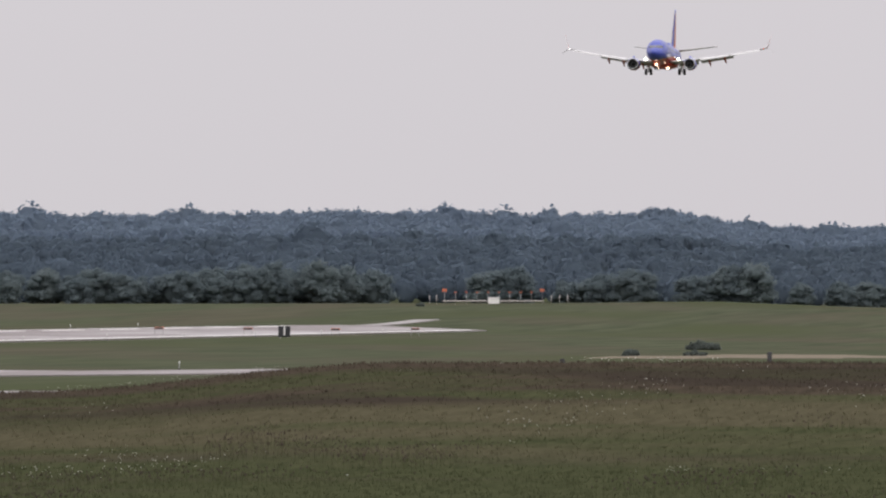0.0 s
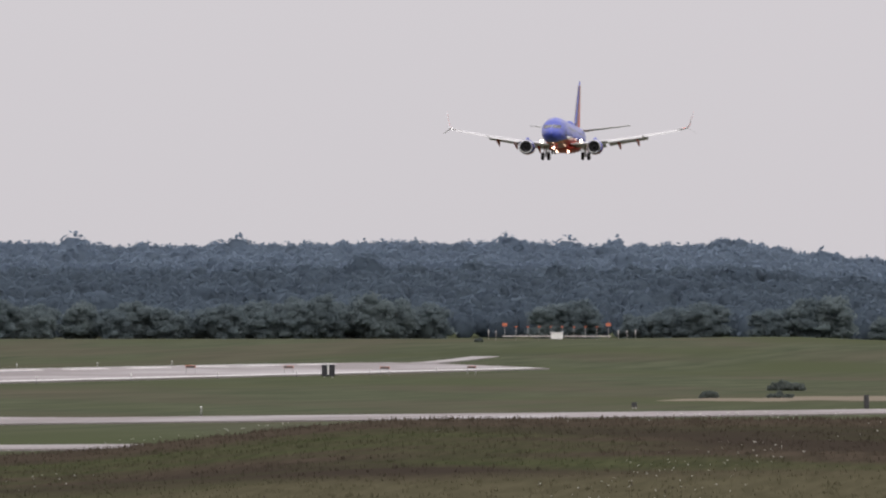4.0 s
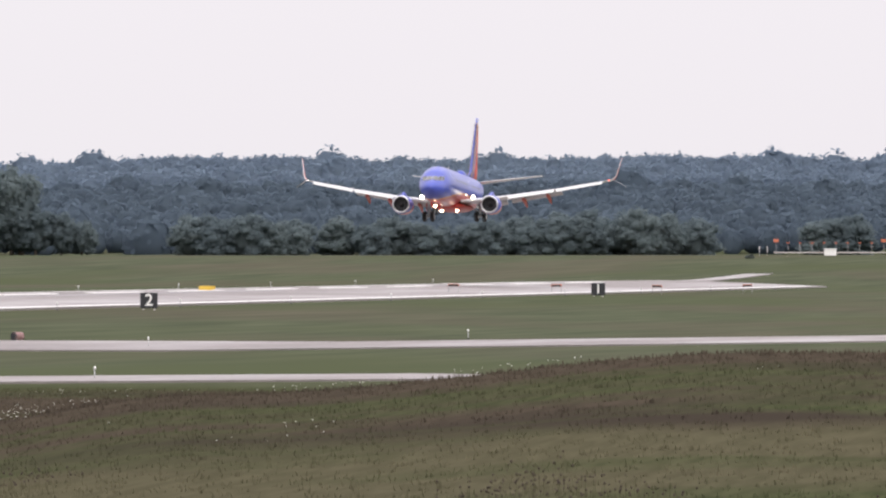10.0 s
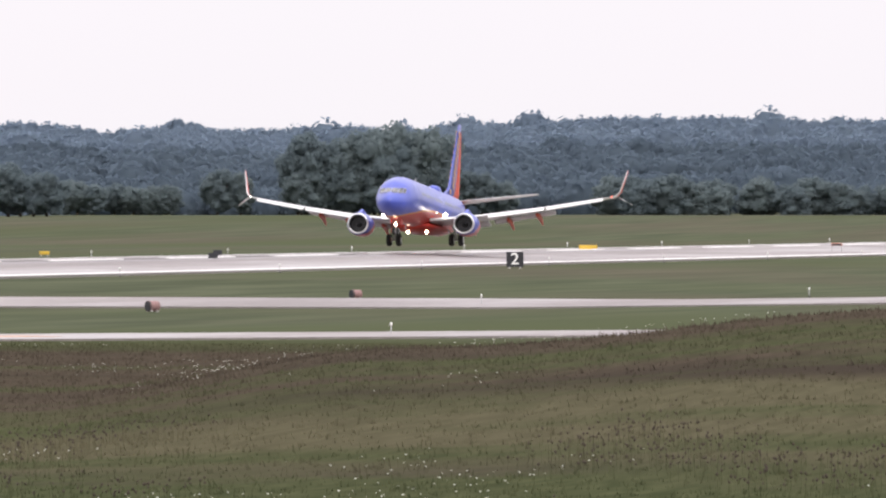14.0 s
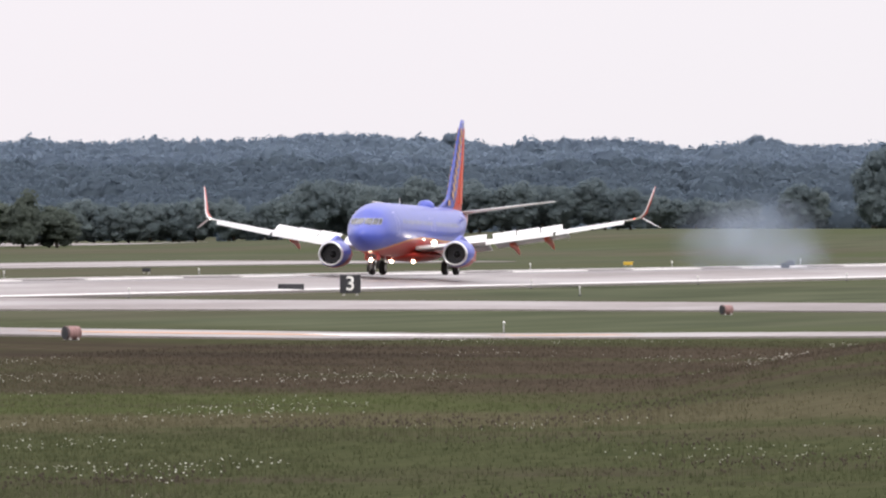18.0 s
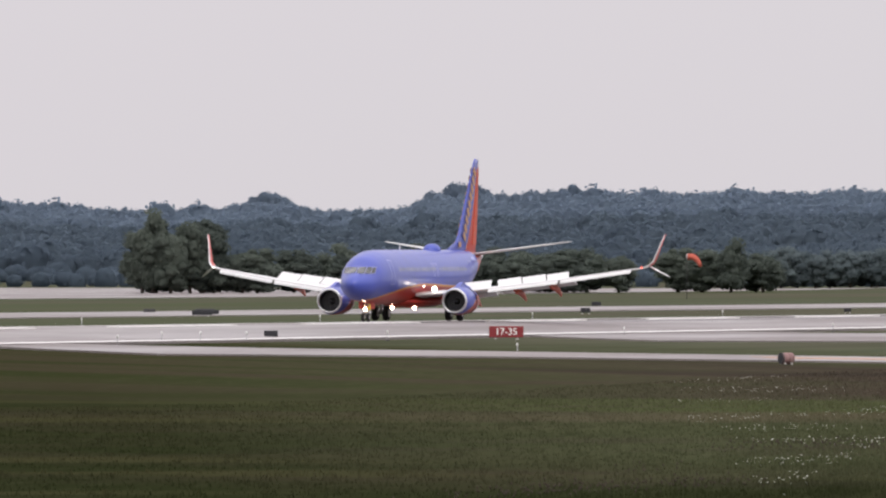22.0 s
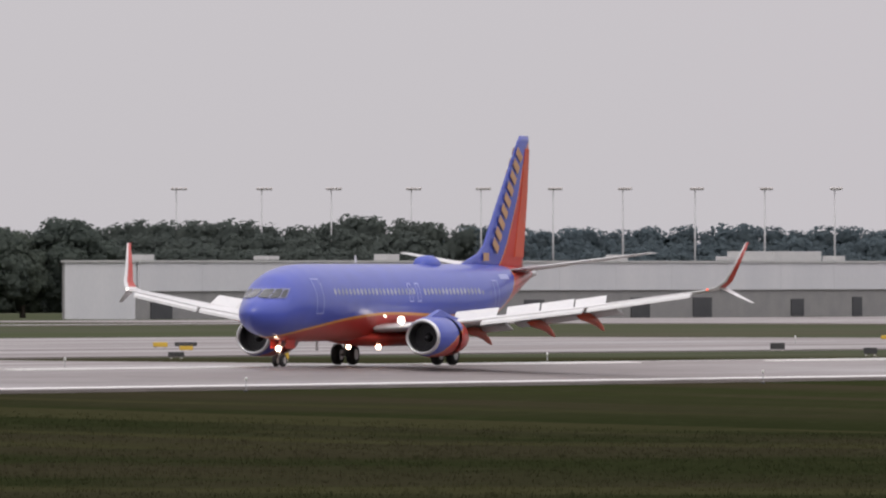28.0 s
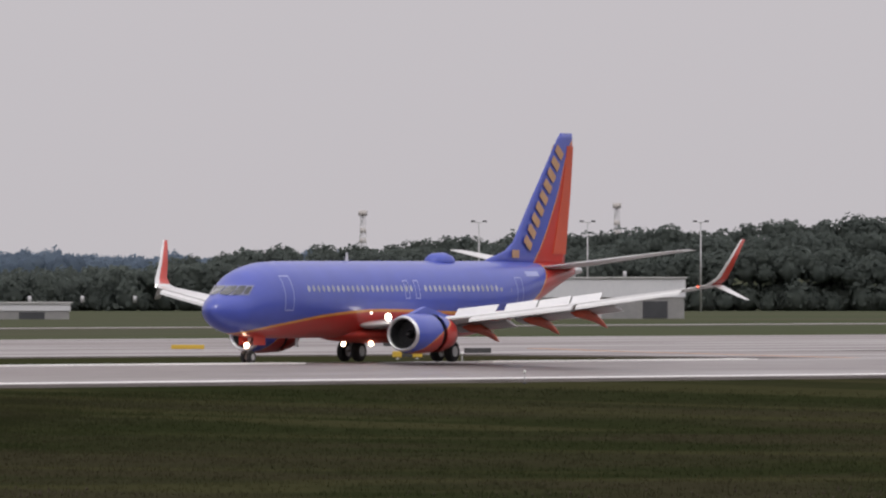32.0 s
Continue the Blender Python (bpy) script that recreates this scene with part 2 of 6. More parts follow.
def box(bm, size, at=(0, 0, 0), rot=None, bevel=0.0, taper=1.0):
    geo = bmesh.ops.create_cube(bm, size=1.0)["verts"]
    for v in geo:
        k = taper if v.co.z > 0 else 1.0
        v.co = Vector((v.co.x * size[0] * k, v.co.y * size[1] * k, v.co.z * size[2]))
    if bevel:
        edges = list({e for v in geo for e in v.link_edges})
        res = bmesh.ops.bevel(bm, geom=edges, offset=bevel, segments=2, affect="EDGES", profile=0.5)
        geo = list({v for f in res["faces"] for v in f.verts} | {v for v in geo if v.is_valid})
    for v in geo:
        v.co = (rot @ v.co if rot else v.co) + Vector(at)
    return bm


def tube(bm, a, b, r0, r1=None, seg=12, caps=True):
    a, b = Vector(a), Vector(b)
    r1 = r0 if r1 is None else r1
    q = (b - a).to_track_quat("Z", "Y").to_matrix()
    rings = []
    for c, r in ((a, r0), (b, r1)):
        rings.append([bm.verts.new(c + q @ Vector((r * math.cos(2 * math.pi * i / seg), r * math.sin(2 * math.pi * i / seg), 0))) for i in range(seg)])
    for i in range(seg):
        f = bm.faces.new((rings[0][i], rings[0][(i + 1) % seg], rings[1][(i + 1) % seg], rings[1][i]))
        f.smooth = True
    if caps:
        bm.faces.new(rings[0][::-1])
        bm.faces.new(rings[1])
    return bm


def loft(bm, rings, close=True, caps=(True, True), smooth=True):
    vs = [[bm.verts.new(p) for p in r] for r in rings]
    n = len(vs[0])
    for a, b in zip(vs, vs[1:]):
        for i in range(n if close else n - 1):
            f = bm.faces.new((a[i], a[(i + 1) % n], b[(i + 1) % n], b[i]))
            f.smooth = smooth
    if caps[0]:
        bm.faces.new(vs[0][::-1])
    if caps[1]:
        bm.faces.new(vs[-1])
    return bm


def lump(bm, at, r, seed, flat=0.8, sub=1):
    geo = bmesh.ops.create_icosphere(bm, subdivisions=sub, radius=1.0)["verts"]
    for v in geo:
        k = 1 + 0.45 * noise.noise(v.co * 1.7 + Vector((seed * 3.1, seed * 1.7, seed)))
        v.co = Vector((v.co.x * r * k, v.co.y * r * k, v.co.z * r * k * flat)) + Vector(at)
    return bm


def lettering(body, size):
    """Letters of the built-in font as a flat mesh with a little depth."""
    cu = bpy.data.curves.new("text", "FONT")
    cu.body, cu.size, cu.align_x, cu.align_y, cu.extrude, cu.offset = body, size, "CENTER", "CENTER", 0.01, size * 0.012
    tmp = new("text_tmp", cu)
    me = bpy.data.meshes.new_from_object(tmp.evaluated_get(bpy.context.evaluated_depsgraph_get()))
    bpy.data.objects.remove(tmp)
    bm = bmesh.new()
    bm.from_mesh(me)
    bpy.data.meshes.remove(me)
    return bm


# ---- the lie of the land ----
CROSS_X = [-4000, -300, -252, -234, -210.5, -190, -160, -142, -100, 4000]
CROSS_Z = [0.28, 0.3, 0.37, 0.42, 0.70, -0.14, -0.98, -1.5, -1.75, -1.75]
RIDGE_AZ = [-20, 4.6, 5.1, 5.4, 5.8, 6.1, 6.4, 6.9, 7.3, 7.7, 8.1, 8.4, 8.75, 9.1, 9.4, 9.65, 9.85, 10.05, 10.3, 10.6, 10.85, 11.1, 11.35, 11.6, 12.1, 12.5, 12.85, 13.1, 13.35, 13.6, 13.85, 14.1, 14.5, 14.85, 15.05, 15.4, 15.6, 15.85, 16.3, 16.8, 17.1, 17.3, 17.6, 18.2, 20, 22, 25.5, 25.9, 26.15, 26.45, 26.7, 27.2, 30, 30.7, 31.1, 31.6, 37, 60]
RIDGE_Z = [17, 17.1, 17.3, 20.5, 20.4, 20.1, 21, 21.2, 20.5, 19.9, 20.7, 20.7, 20.7, 20.1, 19.5, 18.1, 18.5, 17.9, 17.7, 18.9, 17.5, 19.4, 19.5, 17.5, 19.7, 20.2, 18.6, 19.2, 18.3, 18.8, 18.4, 18.6, 17.5, 18.5, 14.8, 14.3, 17.1, 14.8, 14.3, 16.3, 14.3, 14.9, 13.8, 13.6, 12.5, 11, 11, 12, 13.4, 14, 12.2, 9.5, 7, 7.6, 8.8, 8.2, 8, 8]
TREE_H = 5.0


def ease(a, b, x):
    u = np.clip((x - a) / (b - a), 0, 1)
    return u * u * (3 - 2 * u)


def land(x, y):
    """Height of the ground; works on numbers and arrays."""
    x, y = np.asarray(x, float), np.asarray(y, float)
    d, az = np.hypot(x, y), np.degrees(np.arctan2(-x, y))
    front = np.abs(az) < 90
    z = -1.41 * np.clip(y, -800, 1800) / 1000 + np.interp(x, CROSS_X, CROSS_Z)
    # the low swell of grass before the taxiways
    z = z + (1.9 + 1.5 * (1 - ease(6.6, 8.8, az))) * ease(330, 500, d) * (1 - ease(500, 585, d)) * ease(-4, 1, az) * (1 - ease(8.8, 10.4, az)) * front
    # the crest that closes the far field
    z = z + 2.5 * ease(1780, 2270, d) * (1 - ease(10.9, 13.3, az)) * front
    z = z - 2.9 * ease(2300, 2460, d) * (1 - ease(10.9, 13.3, az)) * front
    # wooded hills
    top = np.interp(az, RIDGE_AZ, RIDGE_Z) - TREE_H
    hill = -4 + (top + 4) * np.clip((d - 2450) / 850, 0, 1) ** 0.8
    k = ease(2420, 2560, d) * front
    z = z * (1 - k) + hill * k
    return z


def at(x, y, lift=0.0):
    return float(land(x, y)) + lift


# ---- ground ----
def grass_material(name="grass", gain=1.0):
    m, n, l, p = node_mat(name)
    co = n.new("ShaderNodeTexCoord")

    def tex(scale, stretch, detail=3):
        mp = n.new("ShaderNodeMapping")
        mp.inputs["Scale"].default_value = stretch
        mp.inputs["Rotation"].default_value = (0, 0, radians(-14))
        l.new(co.outputs["Object"], mp.inputs[0])
        t = n.new("ShaderNodeTexNoise")
        t.inputs["Scale"].default_value, t.inputs["Detail"].default_value = scale, detail
        l.new(mp.outputs[0], t.inputs["Vector"])
        return t.outputs[0]

    def mix(f, a, b, lo=0.4, hi=0.6):
        mr = n.new("ShaderNodeMapRange")
        mr.inputs["From Min"].default_value, mr.inputs["From Max"].default_value = lo, hi
        l.new(f, mr.inputs["Value"])
        mx = n.new("ShaderNodeMix")
        mx.data_type = "RGBA"
        l.new(mr.outputs[0], mx.inputs["Factor"])
        for key, c in (("A", a), ("B", b)):
            if isinstance(c, tuple):
                mx.inputs[key].default_value = (*(q * gain for q in c), 1)
            else:
                l.new(c, mx.inputs[key])
        return mx.outputs["Result"]

    # mown airfield grass, paled by painted haze; darker, rougher meadow near the field's edge
    green = mix(tex(0.35, (1, 0.05, 1), 5), (0.058, 0.067, 0.043), (0.084, 0.093, 0.060), 0.35, 0.65)
    dry = mix(tex(0.3, (1, 0.05, 1), 5), (0.090, 0.087, 0.062), (0.072, 0.070, 0.050), 0.35, 0.65)
    mown_hazed = mix(tex(0.03, (1, 0.15, 1), 5), green, dry, 0.45, 0.60)
    mown_hazed = mix(tex(0.02, (1, 0.2, 1), 4), mown_hazed, (0.066, 0.076, 0.043), 0.48, 0.66)
    lush = mix(tex(2.4, (1, 0.10, 1), 5), (0.036, 0.042, 0.021), (0.060, 0.065, 0.034), 0.35, 0.65)
    rust = mix(tex(2.0, (1, 0.10, 1), 5), (0.062, 0.053, 0.040), (0.044, 0.037, 0.028), 0.35, 0.65)
    reach = n.new("ShaderNodeVectorMath")
    reach.operation = "LENGTH"
    l.new(co.outputs["Object"], reach.inputs[0])
    # growth in long uneven drifts round the field's edge
    sep, turn, polar = n.new("ShaderNodeSeparateXYZ"), n.new("ShaderNodeMath"), n.new("ShaderNodeCombineXYZ")
    turn.operation = "ARCTAN2"
    l.new(co.outputs["Object"], sep.inputs[0])
    l.new(sep.outputs[0], turn.inputs[0])
    l.new(sep.outputs[1], turn.inputs[1])
    l.new(turn.outputs[0], polar.inputs[0])
    l.new(reach.outputs["Value"], polar.inputs[1])

    def drift(across, along, shift, detail=4):
        mp = n.new("ShaderNodeMapping")
        mp.inputs["Scale"].default_value, mp.inputs["Location"].default_value = (along, across, 1), (shift, shift * 1.7, shift)
        l.new(polar.outputs[0], mp.inputs[0])
        t = n.new("ShaderNodeTexNoise")
        t.inputs["Scale"].default_value, t.inputs["Detail"].default_value, t.inputs["Distortion"].default_value = 1.0, detail, 0.4
        l.new(mp.outputs[0], t.inputs["Vector"])
        return t.outputs[0]

    wave = n.new("ShaderNodeMath")
    wave.operation = "MULTIPLY_ADD"
    wave.inputs[1].default_value = 90.0
    l.new(drift(0.02, 12.0, 1.3), wave.inputs[0])
    l.new(reach.outputs["Value"], wave.inputs[2])
    russet = mix(tex(2.0, (1, 0.10, 1), 5), (0.064, 0.052, 0.039), (0.042, 0.035, 0.026), 0.35, 0.65)
    russet = mix(drift(0.06, 12.0, 3.1), russet, lush, 0.52, 0.68)
    russet = mix(drift(0.045, 10.0, 9.4), russet, (0.040, 0.033, 0.026), 0.52, 0.62)
    fade_green = mix(drift(0.05, 8.0, 6.3), lush, russet, 0.48, 0.60)
    russet = mix(turn.outputs[0], fade_green, russet, -0.27, -0.215)
    straw = mix(tex(2.2, (1, 0.10, 1), 5), (0.082, 0.075, 0.047), (0.060, 0.056, 0.034), 0.35, 0.65)
    straw = mix(drift(0.07, 14.0, 7.7), straw, lush, 0.48, 0.62)
    fresh = mix(tex(2.2, (1, 0.10, 1), 5), (0.048, 0.058, 0.025), (0.064, 0.072, 0.034), 0.35, 0.65)
    fresh = mix(drift(0.06, 9.0, 4.9), fresh, rust, 0.54, 0.64)
    face = mix(drift(0.06, 16.0, 2.6), lush, russet, 0.40, 0.56)
    fresh = mix(turn.outputs[0], fresh, face, -0.20, -0.165)
    rough = mix(drift(0.034, 9.0, 3.1), lush, rust, 0.52, 0.66)
    rough = mix(wave.outputs[0], rough, straw, 395, 425)
    rough = mix(wave.outputs[0], rough, fresh, 450, 470)
    rough = mix(wave.outputs[0], rough, russet, 498, 522)
    fade = mix(wave.outputs[0], russet, lush, 705, 745)
    rough = mix(wave.outputs[0], rough, fade, 600, 650)
    verge = mix(drift(0.03, 11.0, 5.2), (0.019, 0.023, 0.0095), (0.030, 0.028, 0.016), 0.42, 0.60)
    verge = mix(drift(0.06, 7.0, 8.8), verge, (0.036, 0.036, 0.017), 0.54, 0.62)
    edge = mix(drift(0.055, 6.0, 2.2), (0.027, 0.032, 0.013), (0.040, 0.036, 0.021), 0.46, 0.58)
    verge = mix(wave.outputs[0], verge, edge, 460, 560)
    verge = mix(tex(2.4, (1, 0.10, 1), 5), verge, lush, 0.55, 1.0)
    rough = mix(wave.outputs[0], verge, rough, 225, 305)
    rough = mix(turn.outputs[0], verge, rough, -0.30, -0.235)
    both = mix(wave.outputs[0], rough, mown_hazed, 735, 790)
    l.new(both, p.inputs["Base Color"])
    p.inputs["Roughness"].default_value, p.inputs["Specular IOR Level"].default_value = 0.95, 0.0
    bp = n.new("ShaderNodeBump")
    bp.inputs["Strength"].default_value, bp.inputs["Distance"].default_value = 0.25, 0.2
    l.new(tex(1.6, (1, 1, 1), 6), bp.inputs["Height"])
    l.new(bp.outputs[0], p.inputs["Normal"])
    return m


M_GRASS = grass_material()


def build_ground():
    az = np.concatenate([np.linspace(-180, -6, 40), np.linspace(-5, 48, 380), np.linspace(50, 180, 40)[:-1]])
    rr = np.concatenate([[0.5, 20, 60], np.linspace(100, 700, 60), np.linspace(712, 1700, 80), np.linspace(1715, 2600, 60), np.linspace(2640, 3400, 24), [3600, 3900, 4200, 4600, 4900]])
    A, R = np.meshgrid(np.radians(az), rr)
    X, Y = -np.sin(A) * R, np.cos(A) * R
    Z = land(X, Y)
    na, nr = len(az), len(rr)
    verts = np.stack([X.ravel(), Y.ravel(), Z.ravel()], 1)
    i, j = np.meshgrid(np.arange(nr - 1), np.arange(na), indexing="ij")
    a, b = i * na + j, i * na + (j + 1) % na
    faces = np.stack([a, b, b + na, a + na], -1).reshape(-1, 4)
    me = bpy.data.meshes.new("ground")
    me.from_pydata(verts.tolist(), [], faces[:, ::-1].tolist() + [list(range(na))[::-1]])
    me.polygons.foreach_set("use_smooth", [True] * len(me.polygons))
    me.materials.append(M_GRASS)
    me.update()
    return tagged(new("ground", me), "rough airfield grass, olive green with dry brown patches", "ground", kind="structure")


build_ground()


def strip(name, a, b, half, lift, material, label, step=9.0, kind="structure", parent=None, flare=(0, 0)):
    """A paved strip with thickness from a to b, lying on the land."""
    a, b = Vector((*a, 0)), Vector((*b, 0))
    u = (b - a).normalized()
    s = Vector((u.y, -u.x, 0))
    n = max(1, int((b - a).length / step))
    cuts = max(2, int(half * 2 / 5.0)) if half > 1 else 1
    bm = bmesh.new()
    top = []
    for i in range(n + 1):
        c = a + (b - a) * i / n
        k = i / n
        w = half + flare[0] * max(0, 1 - k * 5) + flare[1] * max(0, k * 5 - 4)
        top.append([bm.verts.new((q.x, q.y, at(q.x, q.y, lift))) for q in (c + s * (w * (2 * j / cuts - 1)) for j in range(cuts + 1))])
    for r0, r1 in zip(top, top[1:]):
        for j in range(cuts):
            bm.faces.new((r0[j], r0[j + 1], r1[j + 1], r1[j]))
    bmesh.ops.recalc_face_normals(bm, faces=bm.faces)
    if sum(f.normal.z for f in bm.faces) < 0:
        bmesh.ops.reverse_faces(bm, faces=bm.faces)
    rim = [e for e in bm.edges if e.is_boundary]
    low = bmesh.ops.extrude_edge_only(bm, edges=rim)["geom"]
    for v in low:
        if isinstance(v, bmesh.types.BMVert):
            v.co.z -= 0.4
    ob = part(name, bm, material, parent)
    return tagged(ob, label, "pavement" if not parent else "", kind=kind) if not parent else ob


RUNWAY_X = -210.3
runway = strip("runway", (RUNWAY_X, -600), (RUNWAY_X, 1760), 18.2, 0.16, M_CONC, "pale grooved concrete runway, damp and shiny, with white edge lines")
for k, side in enumerate((-1, 1)):
    strip("edge_line", (RUNWAY_X + side * 17.0, -600), (RUNWAY_X + side * 17.0, 1750), 0.45, 0.175, M_WHITE, "", parent=runway)
for k in range(36):
    strip("centre_line", (RUNWAY_X, -100 + k * 50), (RUNWAY_X, -100 + k * 50 + 30), 0.45, 0.175, M_WHITE, "", parent=runway)
M_RUBBERMARK = surface("rubber_stained_concrete", (0.13, 0.12, 0.122), (0.20, 0.182, 0.18), 0.5, scale=0.3, fine=30, stretch=(1, 0.04, 1), spec=0.38)
for k, (x, y0, y1, half) in enumerate(((-3.1, 860, 1420, 0.9), (3.0, 820, 1400, 0.9), (-0.4, 760, 1240, 0.6))):
    strip("rubber_mark", (RUNWAY_X + x, y0), (RUNWAY_X + x, y1), half, 0.172, M_RUBBERMARK, "", parent=runway)
taxi_a = strip("taxiway_1", (-197, 745), (-86, 1150), 10.5, 0.10, M_CONC, "pale concrete taxiway branching off the runway", flare=(5, 0))
taxi_b = strip("taxiway_2", (-191, 607), (-100, 765), 8.5, 0.11, M_CONC, "pale concrete taxiway branching off the runway", flare=(6, 0))
for k, (u, v, mt) in enumerate(((0.38, 0.50, M_YELLOWLINE), (0.50, 0.57, M_WHITE), (0.58, 0.64, M_YELLOWLINE))):
    strip("hold_marking", (-191 + 91 * u, 607 + 158 * u), (-191 + 91 * v, 607 + 158 * v), 1.6, 0.125, mt, "", parent=taxi_b)
taxi_c = strip("taxiway_3", (-318, 420), (-318, 1480), 19, 0.09, M_CONC, "pale concrete taxiway running beside the runway")
wide = strip("taxiway_4", (-392, 480), (-392, 1000), 54, 0.08, M_CONC, "broad pale concrete apron beyond the runway")
cross = strip("taxiway_5", (-226, 520), (-302, 585), 24, 0.10, M_CONC, "pale concrete link between runway and taxiway")
strip("lead_line", (-240, 500), (-330, 620), 0.5, 0.115, M_YELLOWLINE, "", parent=cross)
road = strip("service_road", (-590, 800), (-640, 1460), 6, 0.08, M_CONC, "narrow pale service road")
apron = strip("apron", (-612, 1450), (-612, 2230), 105, 0.08, M_CONC, "wide pale concrete parking apron")
fork = strip("taxiway_6", (-209, 1740), (-217, 1905), 2.0, 0.09, M_CONC, "pale taxiway leading away beyond the runway's end")


# ---- far woods ----
def fast_mesh(name, verts, quads, material=None):
    """A mesh straight from arrays of corners and quads."""
    me = bpy.data.meshes.new(name)
    nv, nf = len(verts), len(quads)
    me.vertices.add(nv)
    me.vertices.foreach_set("co", np.asarray(verts, np.float32).ravel())
    me.loops.add(nf * 4)
    me.loops.foreach_set("vertex_index", np.asarray(quads, np.int32).ravel())
    me.polygons.add(nf)
    me.polygons.foreach_set("loop_start", np.arange(0, nf * 4, 4, dtype=np.int32))
    me.polygons.foreach_set("loop_total", np.full(nf, 4, np.int32))
    me.polygons.foreach_set("use_smooth", np.ones(nf, bool))
    me.update(calc_edges=True)
    if material:
        me.materials.append(material)
    return me


def ball(k):
    """A ball of radius one with shared corners: a cube's faces, k by k, blown up."""
    g = np.linspace(-1, 1, k + 1)
    out = []
    for i in range(k):
        for j in range(k):
            f = np.array([(g[i], g[j], 1), (g[i + 1], g[j], 1), (g[i + 1], g[j + 1], 1), (g[i], g[j + 1], 1)])
            for ax in range(3):
                for sg in (1, -1):
                    q = np.roll(f * np.array([1, 1, sg]), ax, axis=1)
                    out.append(q if sg > 0 else q[::-1])
    q = np.array(out, float).reshape(-1, 3)
    v, which = np.unique(np.round(q / np.linalg.norm(q, axis=1)[:, None], 5), axis=0, return_inverse=True)
    return v, which.reshape(-1, 4)


def leaf_ball(rng, count, leaf, tall=1.0, ragged=0.12, core=3, full=0.95, tilt=0.4):
    """A lumpy rounded core of radius about one with leaf sprays lying over it: corners and quads."""
    bumps = rng.normal(size=(9, 3))
    bumps /= np.linalg.norm(bumps, axis=1)[:, None]

    def radius(d):
        return 0.80 + 0.24 * np.max(np.clip(d @ bumps.T, 0, 1) ** 5, axis=-1)

    squash = np.array([1, 1, tall])
    base, faces = ball(core)
    base = base * radius(base)[:, None] * squash * full
    d = rng.normal(size=(count, 3))
    d /= np.linalg.norm(d, axis=1)[:, None]
    d[:, 2] = np.where(d[:, 2] < -0.45, -d[:, 2], d[:, 2])
    c = d * (radius(d) + rng.uniform(-0.08, ragged, count))[:, None] * squash
    out = d + tilt * rng.normal(size=(count, 3))
    u = np.cross(out, rng.normal(size=(count, 3)))
    u /= np.linalg.norm(u, axis=1)[:, None]
    w = np.cross(out, u)
    w /= np.linalg.norm(w, axis=1)[:, None]
    s = leaf * rng.uniform(0.6, 1.35, count)[:, None]
    sprays = np.stack([c - u * s, c + w * s * 0.75, c + u * s, c - w * s * 0.75], 1).reshape(-1, 3)
    return np.concatenate([base, sprays]), np.concatenate([faces, len(base) + np.arange(count * 4).reshape(-1, 4)])


def gather(balls):
    """Several balls as one list of corners and one of quads."""
    start, V, F = 0, [], []
    for v, f in balls:
        V.append(v)
        F.append(f + start)
        start += len(v)
    return np.concatenate(V), np.concatenate(F)


def wood_mass(name, spots, material, label, count=64, leaf=0.19, category="woods", ragged=0.16, full=0.80, core=2):
    """Many leafy crowns in one mesh: spots are x, y, z, radius, half height."""
    rng = np.random.default_rng(len(spots))
    forms = [leaf_ball(rng, count, leaf, 1.0, ragged, core, full) for k in range(24)]
    sp = np.asarray(spots)
    pick = rng.integers(0, 24, len(sp))
    P = np.stack([f[0] for f in forms])[pick]
    size = np.stack([sp[:, 3], sp[:, 3], sp[:, 4]], 1)[:, None, :]
    V = P * size + sp[:, None, :3]
    F = np.stack([f[1] for f in forms])[pick] + (np.arange(len(sp)) * V.shape[1])[:, None, None]
    me = fast_mesh(name, V.reshape(-1, 3), F.reshape(-1, 4), material)
    return tagged(new(name, me), label, category, kind="stuff")


